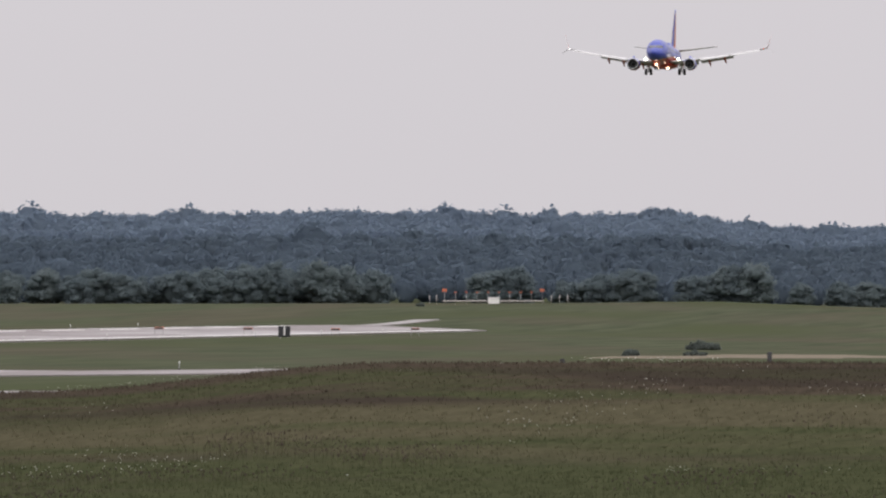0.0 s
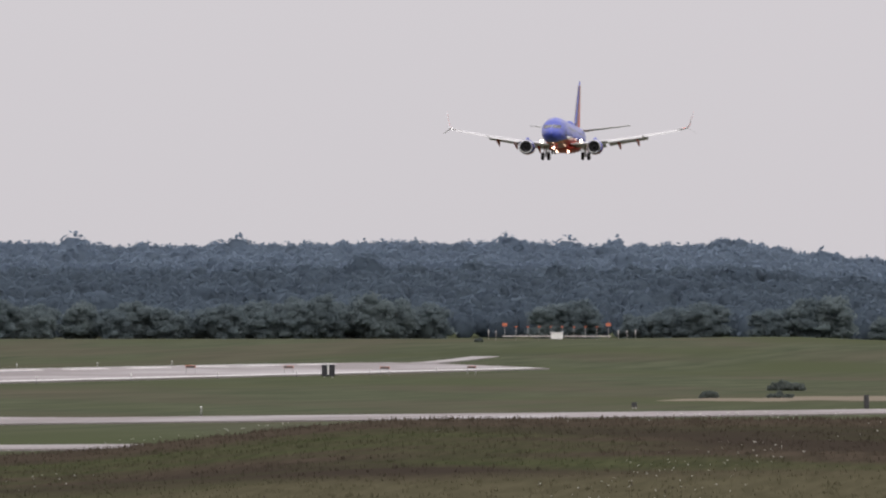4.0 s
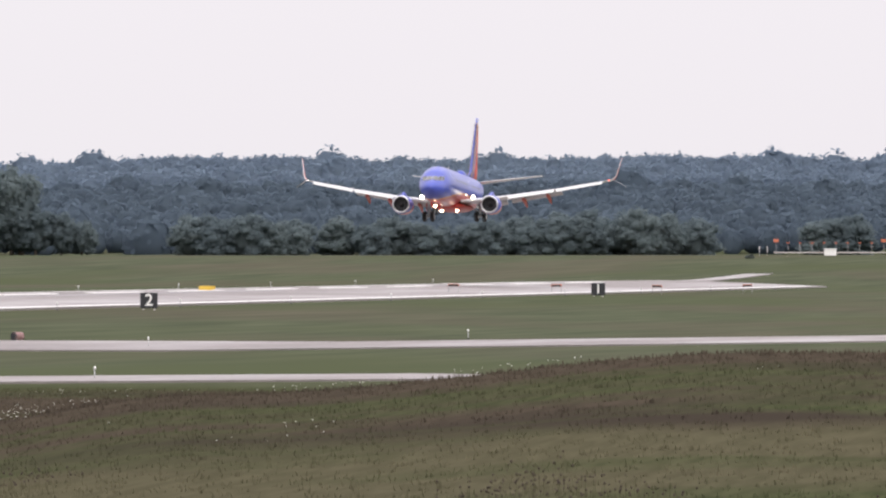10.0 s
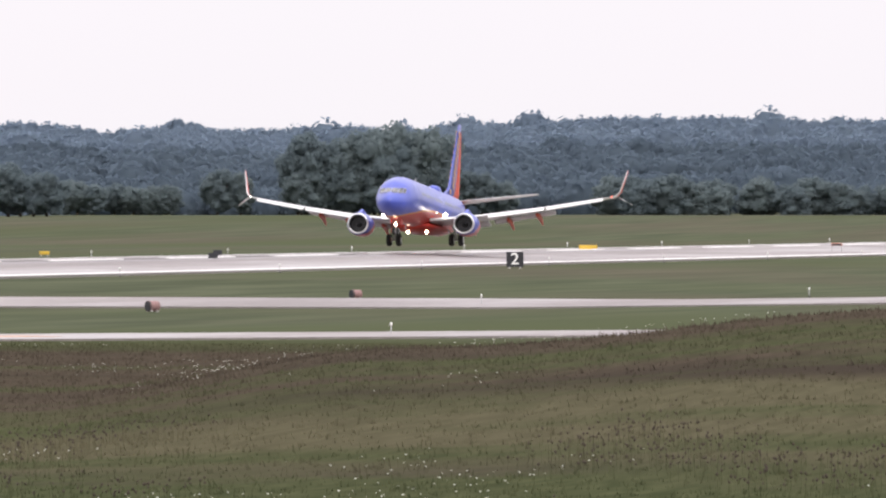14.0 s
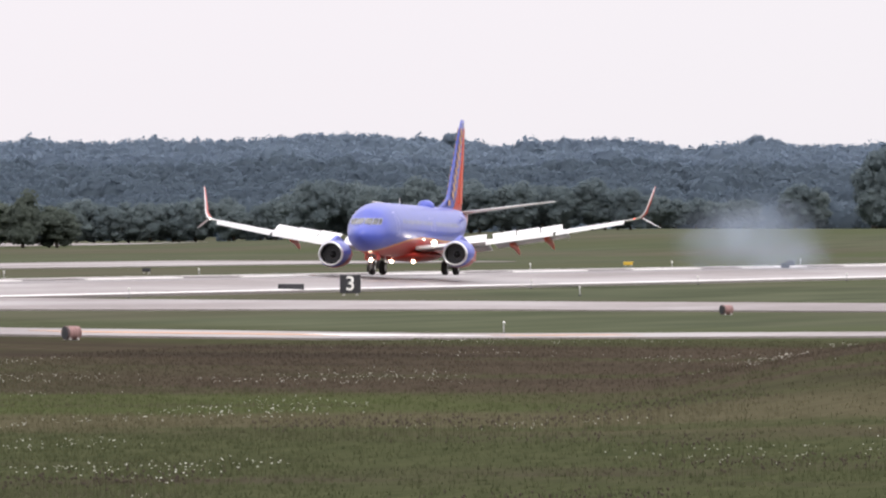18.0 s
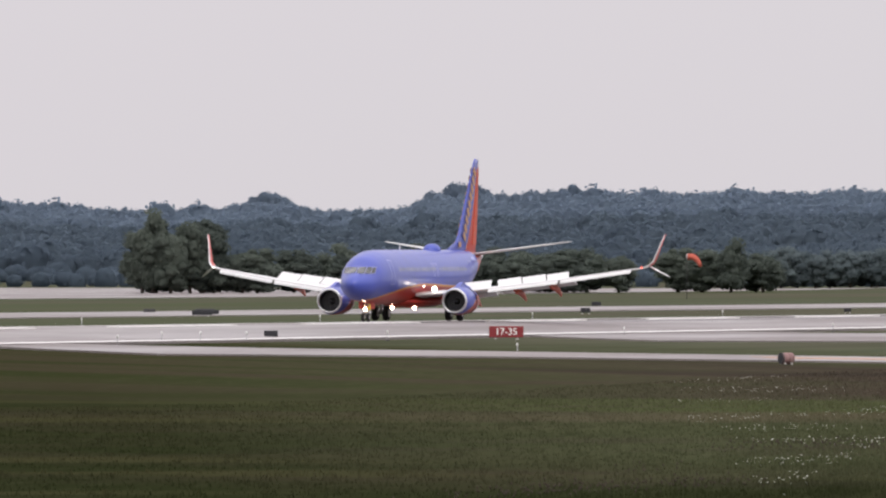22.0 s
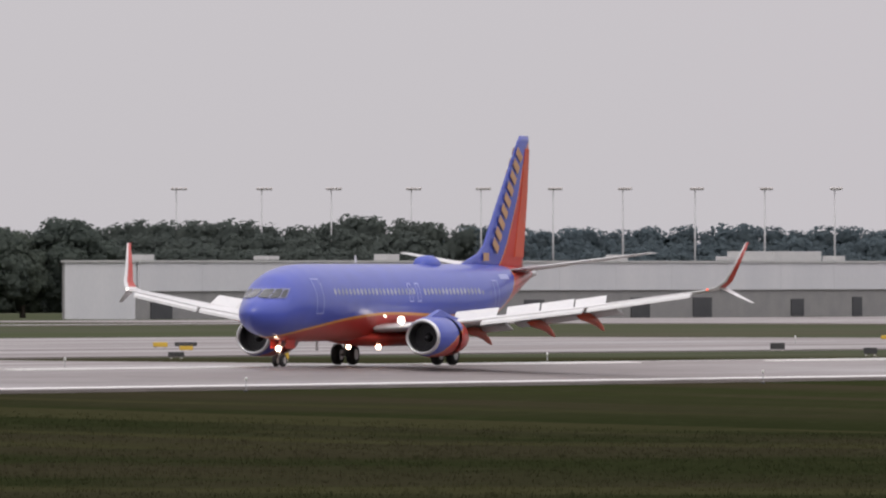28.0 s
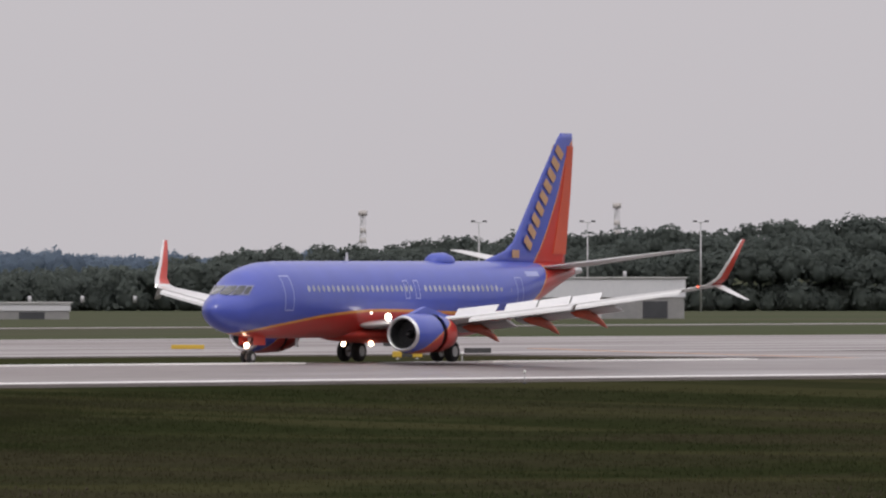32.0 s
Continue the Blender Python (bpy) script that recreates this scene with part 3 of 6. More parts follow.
def hill_woods():
    """Crowns on the near slope, and crowns towards the ridge."""
    rng = np.random.default_rng(5)
    spots = []
    for d in [2570 + 40 * i for i in range(19)] + [3315, 3330, 3345]:
        az = 2.5 if d < 3130 or d > 3300 else 3.0
        while az < (18.8 if d < 3130 else 34):
            az += math.degrees(rng.uniform(2.2, 4.6) / d)
            dd = d + rng.uniform(-9, 9)
            x, y = -math.sin(radians(az)) * dd, math.cos(radians(az)) * dd
            lie = noise.noise(Vector((x / 30, y / 90, 2.0)))
            r = rng.uniform(1.7, 3.3) * (1.5 if rng.random() < 0.05 else 1.0)
            top = TREE_H * (rng.uniform(0.82, 1.04) + 0.36 * lie)
            spots.append((x, y, at(x, y) + top - r * 0.9, r, r * rng.uniform(0.85, 1.15)))
            spots.append((x + rng.uniform(-1, 1), y - 1, at(x, y) + top * 0.4, r * 1.1, r * 1.2))
    # broad crowns that stand above the ridge
    for az0, lift, r in ((11.83, 3.2, 3.4), (14.3, 2.8, 4.2), (14.78, 2.0, 7.0), (15.6, 1.8, 5.0), (10.55, 1.6, 4.5), (5.5, 1.2, 5.0), (16.85, 1.5, 5.0)):
        for k in range(16):
            off = rng.uniform(-1, 1)
            az, dd = az0 + math.degrees(off * r / 3300), 3300 + rng.uniform(-5, 5)
            x, y = -math.sin(radians(az)) * dd, math.cos(radians(az)) * dd
            spots.append((x, y, at(x, y) + TREE_H * 0.7 + lift * (1 - off * off) * (0.15 + 0.85 * k / 15), r * 0.42, r * 0.42))
    # scrub at the foot of the hills
    for k in range(900):
        az, dd = rng.uniform(11.0, 34.0), rng.uniform(2470, 2560)
        x, y = -math.sin(radians(az)) * dd, math.cos(radians(az)) * dd
        r = rng.uniform(1.4, 3.0)
        spots.append((x, y, at(x, y) + r * 0.5, r, r * rng.uniform(0.7, 1.1)))
    return spots


CROWNS = hill_woods()
# the near slope gets less painted haze than the far ridge
wood_mass("slope_woods", [q for q in CROWNS if math.hypot(q[0], q[1]) < 3000], M_SLOPE, "blue-green woods on the near slope of the hills, light haze in the colour", count=84, leaf=0.13, ragged=0.06, full=0.93, core=3)
wood_mass("hill_woods", [q for q in CROWNS if math.hypot(q[0], q[1]) >= 3000], M_FOREST, "blue-green woods covering the far hills, haze mixed into the colour", count=84, leaf=0.13, ragged=0.06, full=0.93, core=3)


# ---- the airliner ----
def livery_material(name, pts, stripe, blue, red, gold, s_max, z_max, s_off):
    """Two paints parted by a painted line z(s), with a thin gold stripe on the line."""
    m, n, l, p = node_mat(name)
    co = n.new("ShaderNodeTexCoord")
    sep = n.new("ShaderNodeSeparateXYZ")
    l.new(co.outputs["Object"], sep.inputs[0])

    def calc(op, a, b, c=None):
        k = n.new("ShaderNodeMath")
        k.operation = op
        for i, v in enumerate((a, b, c)):
            if v is None:
                continue
            if isinstance(v, (int, float)):
                k.inputs[i].default_value = v
            else:
                l.new(v, k.inputs[i])
        return k.outputs[0]

    s01 = calc("DIVIDE", calc("ADD", sep.outputs[1], s_off), s_max)
    fc = n.new("ShaderNodeFloatCurve")
    curve = fc.mapping.curves[0]
    while len(curve.points) < len(pts):
        curve.points.new(0.5, 0.5)
    for q, (s, z) in zip(curve.points, pts):
        q.location, q.handle_type = (s / s_max, z / z_max), "AUTO_CLAMPED"
    fc.mapping.use_clip = False
    fc.mapping.update()
    l.new(s01, fc.inputs["Value"])
    gap = calc("SUBTRACT", sep.outputs[2], calc("MULTIPLY", fc.outputs[0], z_max))
    up = calc("GREATER_THAN", gap, 0.0)
    line = calc("LESS_THAN", calc("ABSOLUTE", gap, 0.0), stripe)
    grime = n.new("ShaderNodeTexNoise")
    grime.inputs["Scale"].default_value, grime.inputs["Detail"].default_value = 0.9, 5
    l.new(co.outputs["Object"], grime.inputs["Vector"])
    mx = n.new("ShaderNodeMix")
    mx.data_type = "RGBA"
    mx.inputs["A"].default_value, mx.inputs["B"].default_value = (*red, 1), (*blue, 1)
    l.new(up, mx.inputs["Factor"])
    m2 = n.new("ShaderNodeMix")
    m2.data_type = "RGBA"
    m2.inputs["B"].default_value = (*gold, 1)
    l.new(line, m2.inputs["Factor"])
    l.new(mx.outputs["Result"], m2.inputs["A"])
    m3 = n.new("ShaderNodeMix")
    m3.data_type, m3.blend_type = "RGBA", "MULTIPLY"
    m3.inputs["Factor"].default_value = 0.35
    l.new(m2.outputs["Result"], m3.inputs["A"])
    mr = n.new("ShaderNodeMapRange")
    mr.inputs["From Min"].default_value, mr.inputs["From Max"].default_value = 0.3, 0.7
    mr.inputs["To Min"].default_value = 0.7
    l.new(grime.outputs[0], mr.inputs["Value"])
    l.new(mr.outputs[0], m3.inputs["B"])
    l.new(m3.outputs["Result"], p.inputs["Base Color"])
    p.inputs["Roughness"].default_value, p.inputs["Coat Weight"].default_value, p.inputs["Coat Roughness"].default_value = 0.38, 0.35, 0.12
    return m


BLUE, RED, GOLD = (0.056, 0.083, 0.41), (0.46, 0.026, 0.017), (0.66, 0.27, 0.04)
M_BODY = livery_material("livery", [(0, 0.3), (1.6, 1.35), (3, 1.72), (6, 2.15), (10, 2.55), (15, 2.75), (24, 2.6), (29.5, 2.7), (31.5, 3.1), (33.2, 4.3), (34.4, 5.6), (36.5, 8.6), (38.4, 11.9), (40, 13)],
                         0.075, BLUE, RED, GOLD, 40.0, 13.0, 19.6)
M_NAC = livery_material("nacelle_paint", [(0, 0.25), (0.9, 0.7), (1.8, 1.25), (3.2, 1.85), (5, 2.1)], 0.04, BLUE, RED, GOLD, 5.0, 3.0, 0.0)
M_WING = surface("wing_paint", (0.62, 0.62, 0.62), (0.70, 0.70, 0.69), 0.4, scale=0.6, coat=0.2)
M_WINGGREY = surface("grey_panel", (0.52, 0.52, 0.53), (0.6, 0.6, 0.6), 0.45, scale=0.8)
M_RUBBER = surface("tyre_rubber", (0.014, 0.014, 0.015), (0.025, 0.025, 0.025), 0.8, scale=4)
M_GEAR = surface("gear_metal", (0.45, 0.45, 0.44), (0.55, 0.55, 0.54), 0.4, metal=0.3, scale=4)
M_CHROME = surface("bare_metal_lip", (0.62, 0.62, 0.63), (0.7, 0.7, 0.7), 0.28, metal=0.9, scale=2)
M_FAN = surface("dark_fan", (0.02, 0.02, 0.022), (0.035, 0.035, 0.037), 0.45, metal=0.3, scale=3)
M_GLASS = surface("cockpit_glass", (0.025, 0.03, 0.035), (0.045, 0.05, 0.055), 0.12, scale=2, coat=0.5)
M_PANE = surface("cabin_pane", (0.26, 0.28, 0.34), (0.44, 0.46, 0.52), 0.2, scale=1.5, per_object=0.5)
M_FRAME = surface("window_frame_paint", (0.19, 0.20, 0.32), (0.25, 0.26, 0.38), 0.45, scale=2)
M_SEAM = surface("door_seam", (0.30, 0.33, 0.60), (0.36, 0.40, 0.66), 0.5, scale=2)
M_GOLD = surface("gold_paint", (0.42, 0.24, 0.13), (0.48, 0.29, 0.16), 0.5, scale=2)
M_REDP = surface("red_paint", RED, (0.5, 0.055, 0.03), 0.42, scale=1)
M_BLUEP = surface("blue_paint", BLUE, (0.075, 0.105, 0.42), 0.42, scale=1)
M_ORANGEP = surface("orange_red_paint", (0.52, 0.075, 0.03), (0.44, 0.06, 0.025), 0.45, scale=1)
M_BEAM = glow("landing_beam", (1.0, 0.88, 0.72), 9.0)
M_BEAM2 = glow("taxi_beam", (1.0, 0.66, 0.46), 14.0)
M_SMALL = glow("turnoff_beam", (1.0, 0.9, 0.75), 4.0)
M_NAVRED = glow("nav_red", (1.0, 0.12, 0.05), 3.0)
M_STROBE = glow("tip_light", (1.0, 0.95, 0.9), 4.0)

FUS_S = [0, 0.12, 0.4, 0.8, 1.3, 1.9, 2.8, 3.8, 5.0, 6.5, 10, 26, 28.5, 31, 33.5, 36, 38, 38.6]
FUS_LO = [2.72, 2.50, 2.22, 1.98, 1.78, 1.62, 1.47, 1.38, 1.32, 1.3, 1.3, 1.3, 1.55, 2.2, 3.05, 3.9, 4.5, 4.68]
FUS_HI = [2.86, 3.08, 3.34, 3.56, 3.78, 4.02, 4.76, 5.08, 5.28, 5.35, 5.36, 5.36, 5.36, 5.34, 5.30, 5.2, 5.02, 4.92]
FUS_W = [0.06, 0.32, 0.62, 0.9, 1.16, 1.38, 1.60, 1.74, 1.83, 1.88, 1.88, 1.88, 1.85, 1.65, 1.28, 0.82, 0.38, 0.12]


def fus(s):
    lo, hi, w = (float(np.interp(s, FUS_S, q)) for q in (FUS_LO, FUS_HI, FUS_W))
    return (lo + hi) / 2, (hi - lo) / 2, w


def skin(s, th, out=0.0):
    """A point of the fuselage's skin: th degrees from the top, positive to +x."""
    zc, hh, w = fus(s)
    a = radians(th)
    return Vector(((w + out) * math.sin(a), s - 19.6, zc + (hh + out) * math.cos(a)))


def skin_z(s, z, side, out=0.0):
    zc, hh, w = fus(s)
    return Vector((side * (w * math.sqrt(max(0.0, 1 - ((z - zc) / hh) ** 2)) + out), s - 19.6, z))


def nose_skin(x, z, side, out=0.01):
    """The place on the nose with this half-breadth and height, a little proud of the skin."""
    lo, hi = 1.0, 6.0
    for k in range(30):
        mid = (lo + hi) / 2
        zc, hh, w = fus(mid)
        u = 1 - ((z - zc) / hh) ** 2
        if u > 0 and w * math.sqrt(u) > x:
            hi = mid
        else:
            lo = mid
    return Vector((side * (x + out), hi - 19.6 - 2 * out, z + out))


def patch(bm, fn, u0, u1, v0, v1, nu=4, nv=4, round_off=0.0):
    grid = []
    for i in range(nu + 1):
        row = []
        for j in range(nv + 1):
            a, b = i / nu, j / nv
            if round_off and i in (0, nu) and j in (0, nv):
                a, b = 0.5 + (a - 0.5) * (1 - round_off), 0.5 + (b - 0.5) * (1 - round_off)
            row.append(bm.verts.new(fn(u0 + (u1 - u0) * a, v0 + (v1 - v0) * b)))
        grid.append(row)
    for i in range(nu):
        for j in range(nv):
            bm.faces.new((grid[i][j], grid[i + 1][j], grid[i + 1][j + 1], grid[i][j + 1]))
    bmesh.ops.recalc_face_normals(bm, faces=bm.faces)
    return bm


def foil(le, te, zc, thick, x, n=9, nose_z=0.0):
    """A wing section across x: upper surface back, lower surface forward."""
    up, lo = [], []
    for i in range(n):
        u = 0.5 - 0.5 * math.cos(math.pi * i / (n - 1))
        t = thick * (1.48 * math.sqrt(u) - 0.63 * u - 1.76 * u * u + 1.42 * u ** 3 - 0.51 * u ** 4) * 1.0
        y = le + (te - le) * u - 19.6
        up.append(Vector((x, y, zc + t * 0.6 + nose_z * (1 - u))))
        lo.append(Vector((x, y, zc - t * 0.45 + nose_z * (1 - u))))
    return up + lo[-2:0:-1]


WING = [(1.5, 13.0, 21.7, 1.95, 1.0), (3.6, 14.6, 21.8, 2.12, 0.85), (5.7, 16.1, 22.0, 2.34, 0.7), (11.0, 19.1, 23.1, 3.05, 0.44), (16.6, 22.2, 24.2, 3.95, 0.22)]


def wing_at(x):
    xs = [w[0] for w in WING]
    return tuple(float(np.interp(abs(x), xs, [w[k] for w in WING])) for k in (1, 2, 3, 4))


def ring(c, r, seg=28, flat=1.0, sq=0.0):
    return [Vector((c[0] + r * math.cos(2 * math.pi * i / seg), c[1], c[2] + r * math.sin(2 * math.pi * i / seg) * (flat if math.sin(2 * math.pi * i / seg) < 0 else 1))) for i in range(seg)]


def wheel(parent, x, y, r, w):
    bm = bmesh.new()
    prof = [(-w / 2, r * 0.55), (-w / 2, r * 0.86), (-w * 0.36, r * 0.97), (0, r), (w * 0.36, r * 0.97), (w / 2, r * 0.86), (w / 2, r * 0.55)]
    loft(bm, [[Vector((x + px, y + pr * math.cos(2 * math.pi * i / 28), r + pr * math.sin(2 * math.pi * i / 28))) for i in range(28)] for px, pr in prof])
    tyre = part("wheel", bm, M_RUBBER, parent)
    bm = bmesh.new()
    tube(bm, (x - w * 0.53, y, r), (x + w * 0.53, y, r), r * 0.5, seg=18)
    part("hub", bm, M_GEAR, tyre, "grey metal hub")


def disc_lamp(name, parent, at_, r, mat_, label):
    bm = bmesh.new()
    geo = bmesh.ops.create_uvsphere(bm, u_segments=16, v_segments=8, radius=r)["verts"]
    for v in geo:
        v.co = Vector((v.co.x, v.co.y * 0.5, v.co.z)) + Vector(at_)
    for f in bm.faces:
        f.smooth = True
    part(name, bm, mat_, parent, label)


SPOILERS, SLEEVES, WINGS = [], [], []


def build_airliner():
    root = thing("airliner", pose(RUNWAY_X, FLIGHT[0][1], FLIGHT[0][3]), "blue and red twin-engine jet airliner landing with wheels and flaps down", "airplane")
    # fuselage
    bm = bmesh.new()
    ss = sorted(set(list(np.linspace(0.0, 1.0, 9) ** 1.6 * 1.9) + list(np.linspace(1.9, 6.5, 14)) + list(np.linspace(7, 26, 20)) + list(np.linspace(26.5, 38.6, 20))))
    loft(bm, [[skin(s, 360 * i / 40) for i in range(40)] for s in ss])
    bmesh.ops.recalc_face_normals(bm, faces=bm.faces)
    part("fuselage", bm, M_BODY, root, "glossy blue fuselage with red belly and gold stripe")
    bm = bmesh.new()
    loft(bm, [[Vector((w * math.sin(2 * math.pi * i / 20), s - 19.6, z + h * math.cos(2 * math.pi * i / 20))) for i in range(20)]
              for s, w, h, z in ((12.2, 0.2, 0.1, 1.5), (13.5, 1.5, 0.38, 1.5), (16, 2.05, 0.48, 1.48), (20, 2.1, 0.48, 1.48), (22.5, 1.5, 0.38, 1.52), (24.2, 0.2, 0.1, 1.55))])
    part("belly_fairing", bm, M_REDP, root, "red wing-to-body fairing")
    bm = bmesh.new()
    tube(bm, (0, 18.7, 4.82), (0, 19.7, 4.86), 0.27, 0.16, 14)
    part("exhaust_tip", bm, M_CHROME, root, "bare metal exhaust at the tail")
    # cockpit windows
    for side in (-1, 1):
        bm = patch(bmesh.new(), lambda x, z: nose_skin(x, z, side, 0.012), 0.0, 1.2, 3.565, 4.075, 10, 5, 0.0)
        part("window_frame", bm, M_FRAME, root, "pale frame round the cockpit panes")
        for x0, x1, z0, z1 in ((0.03, 0.57, 3.595, 4.045), (0.61, 0.94, 3.595, 4.045), (0.98, 1.17, 3.61, 4.01)):
            bm = patch(bmesh.new(), lambda x, z: nose_skin(x, z, side, 0.022), x0, x1, z0, z1, 4, 3, 0.1)
            part("cockpit_window", bm, M_GLASS, root, "dark cockpit pane")
    # cabin windows, shared mesh per side
    for side in (-1, 1):
        bm = patch(bmesh.new(), lambda s, z: skin_z(s, z, side, 0.012) - Vector((0, 15 - 19.6, 0)), 15 - 0.13, 15 + 0.13, 3.72, 4.08, 3, 3, 0.35)
        me = bpy.data.meshes.new("cabin_window")
        bm.to_mesh(me)
        bm.free()
        me.materials.append(M_PANE)
        for k in range(46):
            s = 7.2 + 0.508 * k
            if 18.3 < s < 18.9:
                continue
            ob = new("cabin_window", me)
            ob.parent, ob.location = root, (0 if s < 26 else -side * (1.88 - fus(s)[2]), s - 19.6, 0)
        # doors as raised seams
        for s, w, z0, z1 in ((5.2, 0.86, 2.75, 4.6), (29.7, 0.76, 2.8, 4.5), (17.4, 0.5, 3.35, 4.35), (18.5, 0.5, 3.35, 4.35)):
            bm = bmesh.new()
            for a, b, c, d in ((s - w / 2, s - w / 2 + 0.06, z0, z1), (s + w / 2 - 0.06, s + w / 2, z0, z1), (s - w / 2, s + w / 2, z0, z0 + 0.06), (s - w / 2, s + w / 2, z1 - 0.06, z1)):
                patch(bm, lambda u, v: skin_z(u, v, side, 0.016), a, b, c, d, 2, 6)
            part("cabin_door", bm, M_SEAM, root, "door outlined by a pale seam")
    # satcom dome and blade aerials
    bm = bmesh.new()
    loft(bm, [[Vector((0.62 * k * math.sin(2 * math.pi * i / 20), 4.4 + y, 5.3 + 0.52 * k * max(-0.3, math.cos(2 * math.pi * i / 20)))) for i in range(20)]
              for y, k in ((-1.1, 0.15), (-0.9, 0.7), (-0.5, 0.95), (0.3, 1.0), (0.9, 0.75), (1.3, 0.15))])
    part("satcom_dome", bm, M_BLUEP, root, "rounded blue aerial dome on the roof")
    for s, z in ((14.2, 5.34), (9.0, 1.2)):
        bm = box(bmesh.new(), (0.04, 0.35, 0.55), (0, s - 19.6, z + (0.2 if z > 3 else -0.1)), taper=0.5)
        part("aerial", bm, M_WINGGREY, root)
    # wings
    for side in (-1, 1):
        bm = bmesh.new()
        loft(bm, [foil(le, te, z, th, x * side) for x, le, te, z, th in WING])
        bmesh.ops.recalc_face_normals(bm, faces=bm.faces)
        w = part("wing", bm, M_WING, root, "pale grey swept wing")
        WINGS.append((w, side))
        bm = bmesh.new()
        secs = [(16.6, 22.2, 24.2, 3.95, 0.2, 0), (17.0, 22.7, 24.3, 4.1, 0.17, 25), (17.3, 23.25, 24.5, 4.45, 0.13, 60), (17.5, 23.95, 24.9, 5.2, 0.10, 78), (17.85, 24.95, 25.45, 6.5, 0.06, 80)]
        rings = []
        for x, le, te, z, th, ang in secs:
            a = radians(ang)
            rings.append([Vector((side * (x - (v.z - z) * math.sin(a)), v.y, z + (v.z - z) * math.cos(a))) for v in foil(le, te, z, th, x)])
        loft(bm, rings)
        bmesh.ops.recalc_face_normals(bm, faces=bm.faces)
        bm.faces.ensure_lookup_table()
        for f in bm.faces:
            c = f.calc_center_median()
            if c.z < 4.15:
                f.material_index = 2
            else:
                le = np.interp(c.z, [4.1, 4.45, 5.2, 6.55], [22.7, 23.25, 23.95, 24.95]) - 19.6
                te = np.interp(c.z, [4.1, 4.45, 5.2, 6.55], [24.3, 24.5, 24.9, 25.45]) - 19.6
                f.material_index = 0 if (c.y - le) / (te - le) > 0.3 else 2
        wl_ = part("winglet", bm, [M_REDP, M_BLUEP, M_WING], w, "upswept red winglet with a white leading edge")
        bm = bmesh.new()
        loft(bm, [[Vector((side * x, v.y, z + (v.z - z))) for v in foil(le, te, z, th, x)] for x, le, te, z, th in ((17.05, 23.3, 24.5, 4.08, 0.1), (17.7, 24.0, 24.9, 3.65, 0.07), (18.25, 24.75, 25.25, 3.3, 0.04))])
        part("lower_winglet", bm, M_WING, w, "white blade below the wing tip")
        disc_lamp("tip_light", w, (side * 16.7, 22.35 - 19.6, 4.0), 0.06, M_NAVRED if side > 0 else M_STROBE, "small glowing wing-tip lamp")
        # flaps, lowered
        for x0, x1 in ((2.1, 5.5), (6.0, 11.4)):
            rings = []
            for x in (x0, x1):
                le, te, z, th = wing_at(x)
                c = 1.35 if x < 5.6 else 1.1
                a = radians(17)
                rings.append([Vector((side * x, te - 0.45 - 19.6 + u * math.cos(a) - v * math.sin(a), z - 0.10 - u * math.sin(a) - v * math.cos(a) + 0.02)) for u, v in ((0, 0), (0.2, -0.1), (c * 0.5, -0.09), (c, 0), (c * 0.5, 0.06), (0.15, 0.09))])
            bm = loft(bmesh.new(), rings, smooth=False)
            bmesh.ops.recalc_face_normals(bm, faces=bm.faces)
            part("flap", bm, M_WINGGREY, w, "lowered grey flap")
        # flap track fairings
        for x in (4.0, 7.4, 10.0):
            le, te, z, th = wing_at(x)
            bm = bmesh.new()
            loft(bm, [[Vector((side * x + r * math.cos(2 * math.pi * i / 12), te + dy - 19.6, z - dz + r * 1.3 * math.sin(2 * math.pi * i / 12))) for i in range(12)]
                      for dy, dz, r in ((-2.3, 0.3, 0.03), (-1.6, 0.36, 0.15), (-0.5, 0.42, 0.2), (0.45, 0.62, 0.17), (1.15, 0.9, 0.11), (1.6, 1.1, 0.02))])
            part("flap_fairing", bm, M_ORANGEP, w, "orange-red pointed fairing under the wing")
        # slats, lowered at the leading edge
        for x0, x1 in ((6.3, 11.0), (11.2, 16.0)):
            rings = []
            for x in (x0, x1):
                le, te, z, th = wing_at(x)
                rings.append([Vector((side * x, le - 0.28 - 19.6 + u, z - 0.16 + v)) for u, v in ((0, -0.12), (0.05, 0.02), (0.3, 0.14), (0.5, 0.19), (0.42, 0.1), (0.2, -0.02))])
            bm = loft(bmesh.new(), rings, smooth=False)
            bmesh.ops.recalc_face_normals(bm, faces=bm.faces)
            part("slat", bm, M_WING, w, "extended pale slat")
        # spoilers, hinged
        for x0, x1, ch in ((3.2, 5.6, 1.05), (6.1, 7.9, 1.0), (7.92, 9.7, 0.95), (9.72, 11.4, 0.9)):
            xm = (x0 + x1) / 2
            le, te, z, th = wing_at(xm)
            sl = math.atan2(wing_at(x1)[2] - wing_at(x0)[2], x1 - x0) * side
            bm = box(bmesh.new(), (x1 - x0 - 0.01, ch, 0.05), (0, ch * 0.5, 0.025), bevel=0.012)
            ob = part("spoiler", bm, M_WING, w, "pale hinged spoiler panel")
            SPOILERS.append((ob, (side * xm, te - 1.95 - 19.6, z + th * 0.19), -math.degrees(sl), side * math.degrees(math.atan2(wing_at(x1)[1] - wing_at(x0)[1], x1 - x0))))
        # engine
        eng = new("engine")
        eng.parent, eng.location = root, (side * 4.83, 11.7 - 19.6, 0)
        tagged(eng, "turbofan engine in a blue and red cowl")
        zc = 1.5
        bm = bmesh.new()
        loft(bm, [ring((0, y, zc), r, flat=0.93) for y, r in ((0.16, 0.985), (0.5, 1.06), (1.0, 1.1), (1.9, 1.1), (2.55, 1.07))], caps=(False, False))
        part("cowl", bm, M_NAC, eng, "blue cowl, red below")
